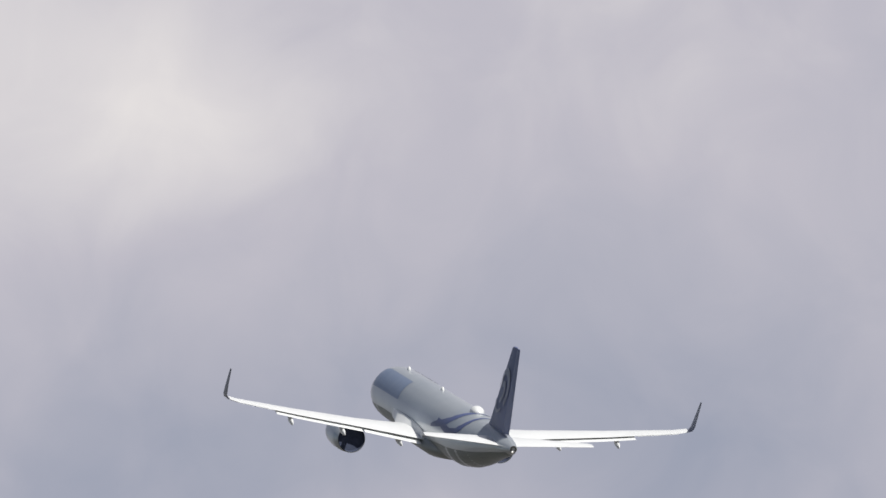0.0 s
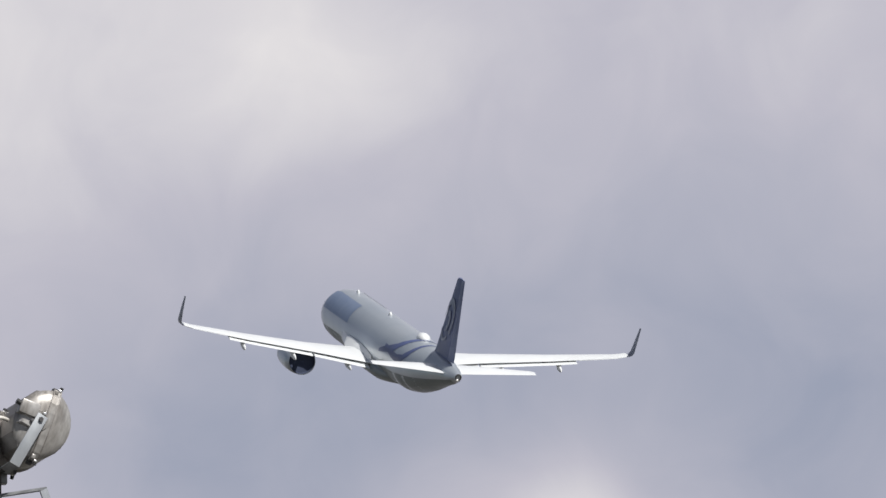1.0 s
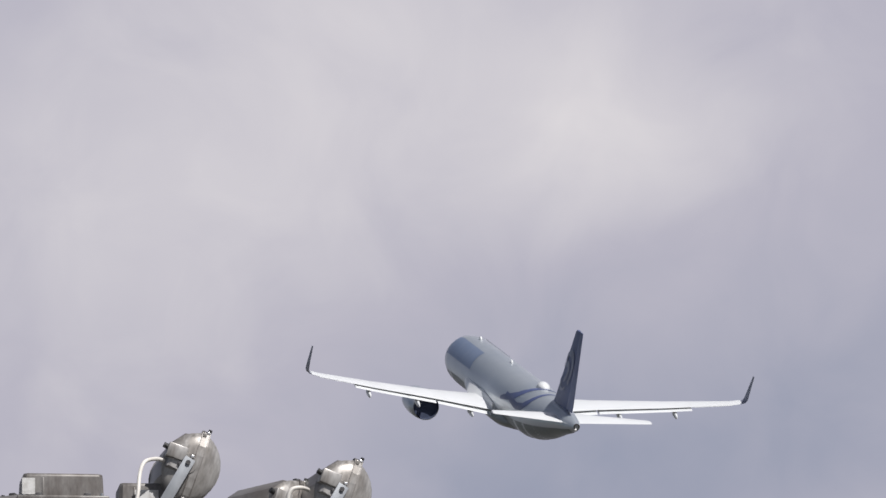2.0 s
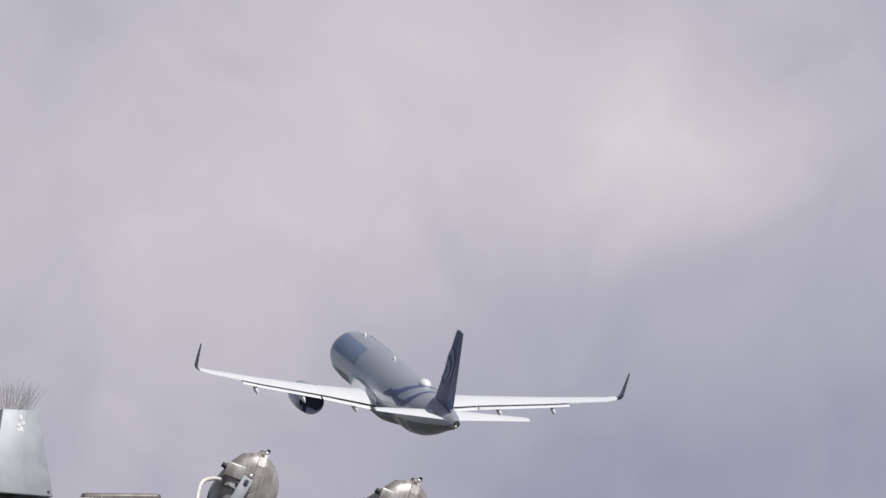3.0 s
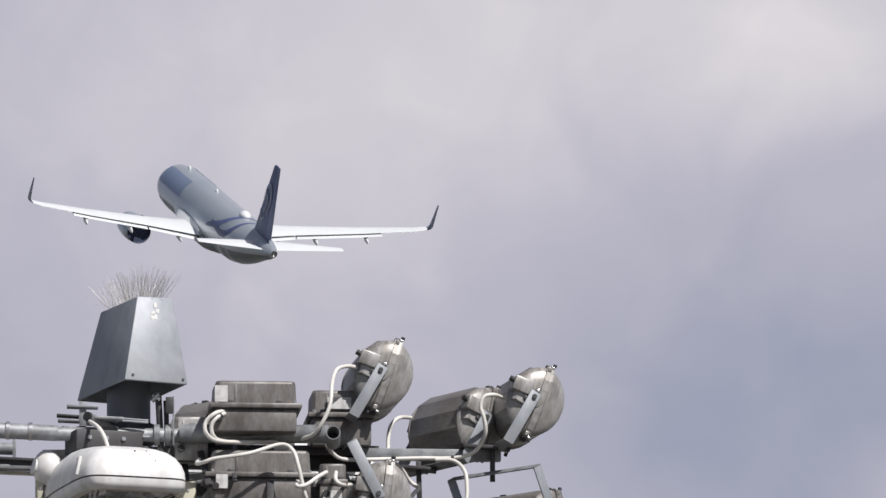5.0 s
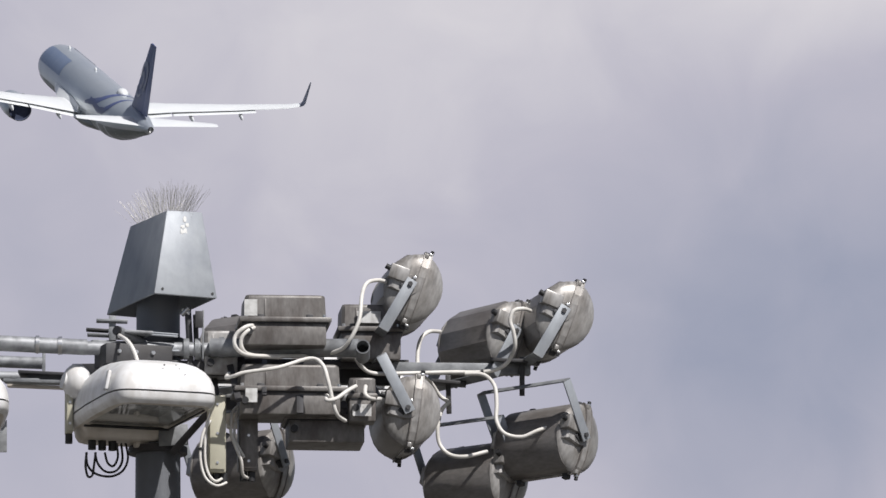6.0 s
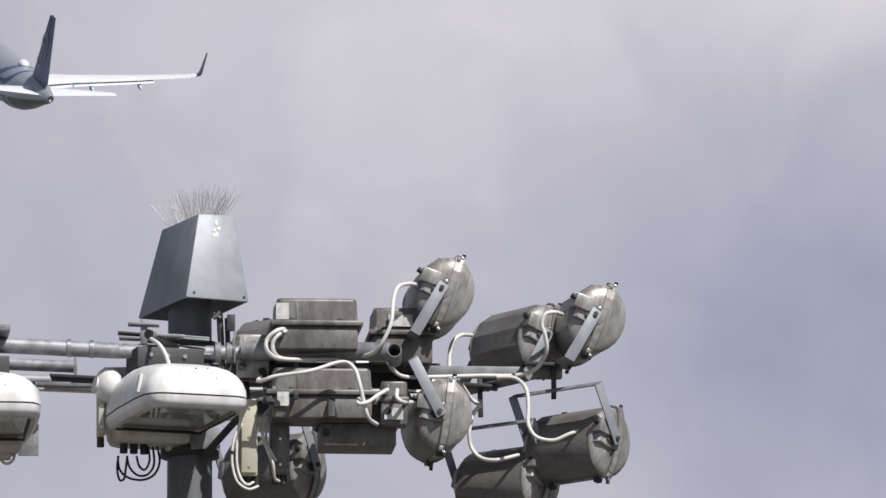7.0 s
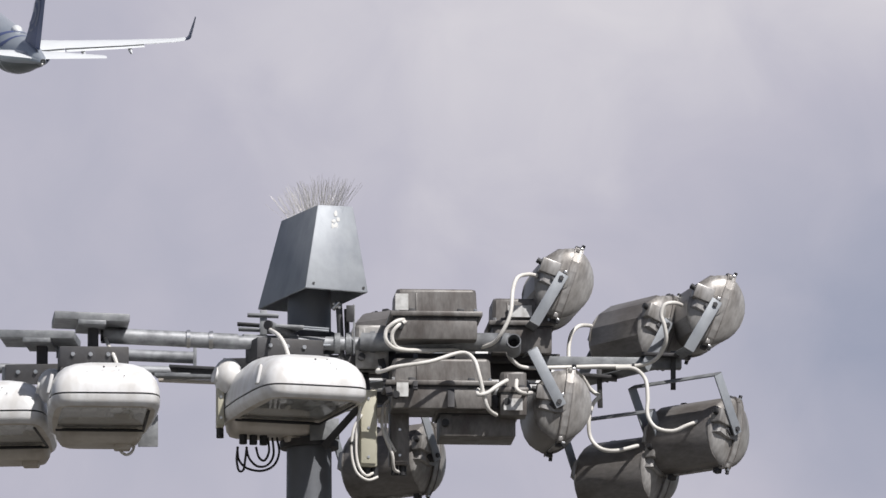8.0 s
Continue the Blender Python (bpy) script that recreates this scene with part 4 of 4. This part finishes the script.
STATIONS = ((0.0, 0.06, -0.55), (-0.25, 0.42, -0.52), (-0.8, 0.84, -0.45), (-1.6, 1.22, -0.33), (-2.8, 1.58, -0.2), (-4.2, 1.83, -0.07),
            (-6.0, 1.965, 0.0), (-12.0, 1.975, 0.0), (-20.0, 1.975, 0.0), (-30.5, 1.975, 0.0), (-33.0, 1.84, 0.11), (-35.5, 1.59, 0.31),
            (-38.0, 1.26, 0.54), (-40.5, 0.90, 0.76), (-42.5, 0.64, 0.88), (-43.8, 0.40, 0.97), (-44.4, 0.26, 1.0))


def body_at(y):
    for (y0, r0, z0), (y1, r1, z1) in zip(STATIONS, STATIONS[1:]):
        if y1 <= y <= y0:
            u = (y - y0) / (y1 - y0)
            return r0 + (r1 - r0) * u, z0 + (z1 - z0) * u
    return STATIONS[-1][1:]


def foil(x, y_le, chord, z, thick, n=9, vertical=False):
    """A wing section: leading edge at y_le, in the plane of constant x (or, upright, of constant z)."""
    pts = []
    for k in range(n):
        u = (1 - math.cos(math.pi * k / (n - 1))) / 2
        t = thick * chord * (2.97 * math.sqrt(u) - 1.26 * u - 3.52 * u * u + 2.84 * u ** 3 - 1.03 * u ** 4) + 0.006
        pts.append((u, t))
    ring = [(u, t) for u, t in pts] + [(u, -t * 0.8) for u, t in reversed(pts[1:])]
    if vertical:
        return [(x + t, y_le - u * chord, z) for u, t in ring]
    return [(x, y_le - u * chord, z + t) for u, t in ring]


WING = ((1.2, -17.0, 6.3, -1.25, 0.095), (2.0, -17.4, 5.8, -1.15, 0.095), (6.4, -19.5, 3.6, -0.62, 0.09),
        (11.6, -21.9, 2.6, 0.10, 0.085), (16.2, -24.2, 1.62, 0.84, 0.085), (17.0, -24.6, 1.45, 1.05, 0.085))


def wing_at(x):
    for a, b in zip(WING, WING[1:]):
        if a[0] <= x <= b[0]:
            u = (x - a[0]) / (b[0] - a[0])
            return [p + (q - p) * u for p, q in zip(a, b)]
    return list(WING[-1])


def build_aircraft():
    jet = thing("airliner", pose(0, 2200, 400), "silver twin-engined airliner with navy fin and winglets, climbing away", "airliner")
    bm = bmesh.new()
    loft(bm, [fuselage_ring(*s) for s in STATIONS])
    body = part("fuselage", fix(bm), PAINT_SILVER, jet, "silver painted fuselage", 60)
    # belly fairing
    bm = bmesh.new()
    rings = []
    for y, w, h in ((-13.6, 0.5, 0.1), (-15.0, 1.55, 0.62), (-17.0, 2.02, 0.86), (-23.5, 2.05, 0.90), (-26.0, 1.6, 0.66), (-28.0, 0.6, 0.12)):
        rings.append([(w * math.sin(a), y, -1.55 + h * math.cos(a)) for a in (k * math.tau / 24 for k in range(24))])
    loft(bm, rings)
    part("belly_fairing", fix(bm), PAINT_GREY, jet, "grey belly fairing", 60)
    for s in (-1, 1):
        bm = bmesh.new()
        loft(bm, [foil(s * w[0], *w[1:]) for w in WING])
        wing = part("wing", fix(bm), PAINT_WING, jet, "white swept wing", 50)
        # winglet curving upwards, its navy paled to stand for distance haze
        bm = bmesh.new()
        rings = []
        for x, y, c, z, lean in ((17.0, -24.6, 1.45, 1.05, 0.1), (17.22, -24.82, 1.36, 1.16, 0.5), (17.33, -25.1, 1.22, 1.38, 0.9), (17.38, -25.9, 0.85, 2.25, 1.0), (17.42, -27.0, 0.40, 3.40, 1.0)):
            ring = []
            for px, py, pz in foil(0, 0, c, 0, 0.055):
                ring.append((s * (x - pz * lean), y + py, z + pz * (1 - lean)))
            rings.append(ring)
        loft(bm, rings)
        part("winglet", fix(bm), PAINT_WINGLET_HAZE, wing, "navy winglet with distance haze in its colour", 50)
        # fillet where the wing meets the body
        bm = bmesh.new()
        loft(bm, [[(s * 1.5, y, -0.4 + up_z), (s * (1.95 + 0.1 * wide), y, -0.22 + up_z), (s * (1.95 + wide), y, -0.80 + up_z), (s * 1.6, y, -1.5)]
                  for y, wide, up_z in ((-12.6, 0.04, 0.0), (-14.5, 0.35, 0.02), (-17.0, 0.75, 0.06), (-19.5, 0.7, 0.02), (-21.6, 0.3, -0.15), (-23.0, 0.03, -0.4))])
        part("root_fillet", fix(bm), PAINT_WING, wing, "sunlit white wing root fillet", 60)
        # flaps, a little lowered, and the aileron
        for a, b, name in ((2.1, 6.3, "inner_flap"), (6.45, 13.3, "outer_flap"), (13.5, 16.3, "aileron")):
            bm = bmesh.new()
            rings = []
            for k in range(5):
                x = a + (b - a) * k / 4
                _, y, c, z, t = wing_at(x)
                drop = 0.0 if name == "aileron" else 1.0
                fc = 0.23 * c + 0.22 * drop
                rings.append([(s * x, y - c * 0.80 - 0.10 * drop + q[1] * fc, z - 0.03 - 0.08 * drop + q[2] * 0.35 * fc + q[1] * fc * 0.16 * drop)
                              for q in foil(0, 0, 1.0, 0, 0.18)])
            loft(bm, rings)
            part(name, fix(bm), PAINT_WING, wing, "slightly lowered white flap" if "flap" in name else "", 50)
        bm = bmesh.new()
        rings = []
        for k in range(9):
            x = 2.1 + (13.3 - 2.1) * k / 8
            _, y, c, z, t = wing_at(x)
            yy = y - c * 0.84
            rings.append([(s * x, yy + 0.03, z + 0.02), (s * x, yy - 0.03, z + 0.02), (s * x, yy - 0.03, z - 0.10), (s * x, yy + 0.03, z - 0.10)])
        loft(bm, rings)
        part("flap_gap", fix(bm), SEAL, wing, "dark gap before the flaps", 30)
        for x, ln in ((12.1, 2.2), (8.0, 2.7), (3.6, 2.4)):
            _, y, c, z, t = wing_at(x)
            bm = bmesh.new()
            rings = []
            for u, r in ((0, 0.03), (0.15, 0.16), (0.45, 0.22), (0.8, 0.15), (1.0, 0.03)):
                yy = y - c * 0.62 - u * (c * 0.38 + ln * 0.42)
                rings.append([(s * x + r * 0.75 * math.cos(q), yy, z - 0.28 - 0.40 * u + r * 1.25 * math.sin(q)) for q in (k * math.tau / 10 for k in range(10))])
            loft(bm, rings)
            part("flap_fairing", fix(bm), PAINT_WING, wing, "grey flap track fairing", 60)
        # engine
        ex, ez = s * 5.55, -2.35
        bm = bmesh.new()
        def circle(y, r):
            return [(ex + r * math.cos(q), y, ez + r * math.sin(q)) for q in (k * math.tau / 32 for k in range(32))]
        loft(bm, [circle(y, r) for y, r in ((-11.80, 0.86), (-11.45, 0.90), (-11.30, 0.95), (-11.40, 1.01), (-12.0, 1.06), (-13.20, 1.12), (-14.40, 1.12),
                                            (-15.80, 1.03), (-15.84, 1.0), (-15.60, 0.97), (-14.80, 0.96))], cap=False)
        eng = part("engine", fix(bm), PAINT_SILVER, jet, "silver engine nacelle with a dark exhaust", 50)
        # shallow disc; the depth's shade is put into its colour
        bm = bmesh.new()
        loft(bm, [circle(y, r) for y, r in ((-15.80, 0.965), (-15.40, 0.94), (-15.25, 0.02))], cap=False)
        part("exhaust", fix(bm), EXHAUST, eng, "shallow disc coloured as the shaded depth of the exhaust", 50)
        bm = bmesh.new()
        loft(bm, [circle(y, r) for y, r in ((-11.80, 0.85), (-11.90, 0.3), (-11.60, 0.03))], cap=False)
        part("fan", fix(bm), EXHAUST, eng)
        bm = bmesh.new()
        loft(bm, [foil(ex, -13.6, 5.4, ez + 0.95, 0.03, vertical=True), foil(ex, -16.4, 5.4, -0.8, 0.03, vertical=True)])
        part("pylon", fix(bm), PAINT_GREY, eng, smooth=50)
        # tailplane
        bm = bmesh.new()
        loft(bm, [foil(s * x, y, c, z, 0.09) for x, y, c, z in ((0.4, -38.5, 3.75, 0.95), (1.2, -39.0, 3.45, 1.03), (6.0, -41.5, 1.45, 1.38), (6.22, -41.8, 1.1, 1.40))])
        part("tailplane", fix(bm), PAINT_WING, jet, "white tailplane", 50)
    # fin and rudder
    bm = bmesh.new()
    loft(bm, [foil(0, y, c, z, 0.085, vertical=True) for y, c, z in ((-35.7, 4.6, 1.45), (-36.6, 4.1, 2.2), (-41.15, 1.55, 7.93), (-41.5, 1.2, 8.08))])
    fin = part("fin", fix(bm), PAINT_NAVY, jet, "navy blue tail fin", 50)
    bm = bmesh.new()
    loft(bm, [foil(0, y, c, z, 0.06, vertical=True) for y, c, z in ((-40.25, 2.1, 1.75), (-40.65, 1.95, 2.2), (-42.6, 0.85, 7.93), (-42.7, 0.75, 8.06))])
    part("rudder", fix(bm), PAINT_NAVY, fin, "navy blue rudder", 50)
    # satellite dome and small aerials on the crown
    def crown(y, name, lx, ly, lz, mat, label):
        r, z = body_at(y)
        bm = bmesh.new()
        bmesh.ops.create_uvsphere(bm, u_segments=20, v_segments=12, radius=1.0,
                                  matrix=Matrix.Translation((0, y, z + r * 1.03)) @ Matrix.Diagonal((lx, ly, lz, 1)))
        part(name, fix(bm), mat, jet, label, 60)
    crown(-31.5, "satellite_dome", 0.5, 1.0, 0.46, PAINT_WING, "white satellite antenna dome")
    for y in (-7.8, -19.5):
        crown(y, "aerial", 0.13, 0.3, 0.30, PAINT_WING, "small white blade aerial")
    # navy ribbons that wind round the rear fuselage
    for way in (((-25.5, 84), (-27.0, 76), (-28.5, 69), (-30.0, 58), (-31.2, 40), (-32.2, 16), (-32.8, -12), (-33.0, -40)),
                ((-27.0, 66), (-29.0, 73), (-31.2, 79), (-32.6, 75), (-33.6, 60), (-34.3, 40), (-34.8, 14), (-35.0, -15))):
        bm = bmesh.new()
        edge = []
        line = []
        for (y0, a0), (y1, a1) in zip(way, way[1:]):
            line += [(y0 + (y1 - y0) * u / 5, a0 + (a1 - a0) * u / 5) for u in range(5)]
        for i, (y, a) in enumerate(line):
            y1, a1 = line[min(i + 1, len(line) - 1)]
            y0, a0 = line[max(i - 1, 0)]
            d = Vector((y1 - y0, radians(a1 - a0) * 1.95)).normalized()
            wide = 0.3 * math.sin(math.pi * (i + 1.5) / (len(line) + 2)) ** 0.5
            ring = []
            for q in (-1, -0.5, 0, 0.5, 1):
                yy, aa = y - d.y * wide * q, radians(a) + d.x * wide * q / 1.95
                r, z = body_at(yy)
                ring.append(bm.verts.new((-(r + 0.015) * math.sin(aa), yy, z + (r * 1.045 + 0.015) * math.cos(aa))))
            edge.append(ring)
        for r0, r1 in zip(edge, edge[1:]):
            for j in range(4):
                bm.faces.new((r0[j], r0[j + 1], r1[j + 1], r1[j]))
        part("livery_ribbon", fix(bm), PAINT_NAVY, body, "navy blue painted ribbon", 60)
    # dark grey strip for the belly's shade, put into the colour, from behind the nose to the tail
    bm = bmesh.new()
    rings = []
    for k in range(33):
        y = -3.0 - k * 40.6 / 32
        r, z = body_at(y)
        half = 62 + 6 * math.sin(k * 0.35)
        rings.append([((r + 0.01) * math.sin(a), y, z + (r * 1.045 + 0.01) * math.cos(a)) for a in (radians(180 - half + 2 * half * j / 20) for j in range(21))])
    loft(bm, rings, closed=False, cap=False)
    part("belly_shade", fix(bm), PAINT_BELLY_SHADE, body, "teal-grey strip with the belly's shade in its colour", 60)
    # a muted blue block on both sides of the forward fuselage
    for s in (-1, 1):
        bm = bmesh.new()
        rings = []
        for y in (-4.4, -5.2, -6.0, -8.0, -10.0, -12.0, -13.6):
            r, z = body_at(y)
            rings.append([(s * (r + 0.012) * math.sin(a), y, z + (r * 1.045 + 0.012) * math.cos(a)) for a in (radians(26 + 50 * j / 10) for j in range(11))])
        loft(bm, rings, closed=False, cap=False)
        part("paint_block", fix(bm), PAINT_BLOCK, body, "muted blue painted block", 60)
    # pale ring device on both sides of the fin
    def fin_side(y, z):
        """Half thickness of fin and rudder at a place."""
        q = (z - 2.2) / 5.73
        best = 0.02
        for y_le, chord, thick in ((-36.6 - 4.55 * q, 4.1 - 2.55 * q, 0.085), (-40.65 - 1.95 * q, 1.95 - 1.1 * q, 0.06)):
            u = (y_le - y) / chord
            if 0 < u < 1:
                best = max(best, thick * chord * (2.97 * math.sqrt(u) - 1.26 * u - 3.52 * u * u + 2.84 * u ** 3 - 1.03 * u ** 4) + 0.006)
        return best + 0.03
    for s in (-1, 1):
        for radius, a0, a1, wide in ((1.05, 10, 215, 0.36), (1.0, 235, 335, 0.16), (0.42, 40, 280, 0.30)):
            bm = bmesh.new()
            last = None
            for k in range(17):
                a = radians(a0 + (a1 - a0) * k / 16)
                pair = []
                for rr in (radius - wide / 2, radius + wide / 2):
                    yy, zz = -40.0 + rr * math.cos(a), 4.6 + rr * 1.5 * math.sin(a)
                    yy -= (zz - 4.6) * 0.55
                    pair.append(bm.verts.new((s * fin_side(yy, zz), yy, zz)))
                if last:
                    bm.faces.new((last[0], last[1], pair[1], pair[0]))
                last = pair
            part("fin_device", fix(bm), PAINT_PALE, fin, "pale painted arc", 60)
    bm = bmesh.new()
    bmesh.ops.create_uvsphere(bm, u_segments=10, v_segments=6, radius=0.075, matrix=pose(-0.08, -44.5, 0.82))
    part("tail_light", bm, LIGHT_WHITE, jet, "lit white tail light")
    bm = bmesh.new()
    loft(bm, [[(r * math.sin(a), y, 1.02 + r * math.cos(a)) for a in (k * math.tau / 20 for k in range(20))] for y, r in ((-44.3, 0.27), (-44.5, 0.22), (-44.5, 0.16), (-44.35, 0.15))])
    part("tail_exhaust", fix(bm), STEEL_DARK, jet, "dark exhaust ring at the tail tip", 40)
    return jet


jet = build_aircraft()


# ---- what moves ----
def flight(x, y, z, heading, climb, bank):
    return pose(x, y, z) @ pose(0, 0, 0, 0, 0, heading) @ pose(0, 0, 0, climb, 0, 0) @ pose(0, 0, 0, 0, bank, 0)


def motions():
    rows = [  # seconds, place of the nose, heading to the left of north, climb, bank
        (0.000, 64.328, 2147.002, 370.446, 10.729, 16.842, 1.951),
        (0.500, 58.552, 2182.131, 377.300, 10.882, 17.332, 1.887),
        (1.000, 52.654, 2217.237, 384.196, 11.028, 17.769, 1.850),
        (1.750, 43.735, 2269.845, 394.651, 11.231, 18.323, 1.830),
        (2.500, 34.436, 2322.413, 405.174, 11.420, 18.755, 1.832),
        (3.000, 27.888, 2357.429, 412.276, 11.542, 18.977, 1.835),
        (3.500, 21.410, 2392.420, 419.429, 11.653, 19.145, 1.831),
        (4.000, 15.211, 2427.389, 426.627, 11.748, 19.259, 1.814),
        (4.500, 9.356, 2462.313, 434.011, 11.826, 19.322, 1.777),
        (5.000, 3.412, 2497.237, 441.350, 11.897, 19.328, 1.714),
        (5.750, -6.110, 2549.543, 452.718, 12.002, 19.243, 1.554),
        (6.500, -15.501, 2601.799, 464.255, 12.085, 19.037, 1.298),
        (7.000, -21.201, 2636.688, 471.618, 12.118, 18.823, 1.064),
        (7.500, -27.165, 2671.576, 478.946, 12.148, 18.554, 0.771),
        (8.000, -33.100, 2706.506, 485.999, 12.170, 18.224, 0.413),
    ]
    walk(jet, [(r[0], flight(*r[1:])) for r in rows])


motions()
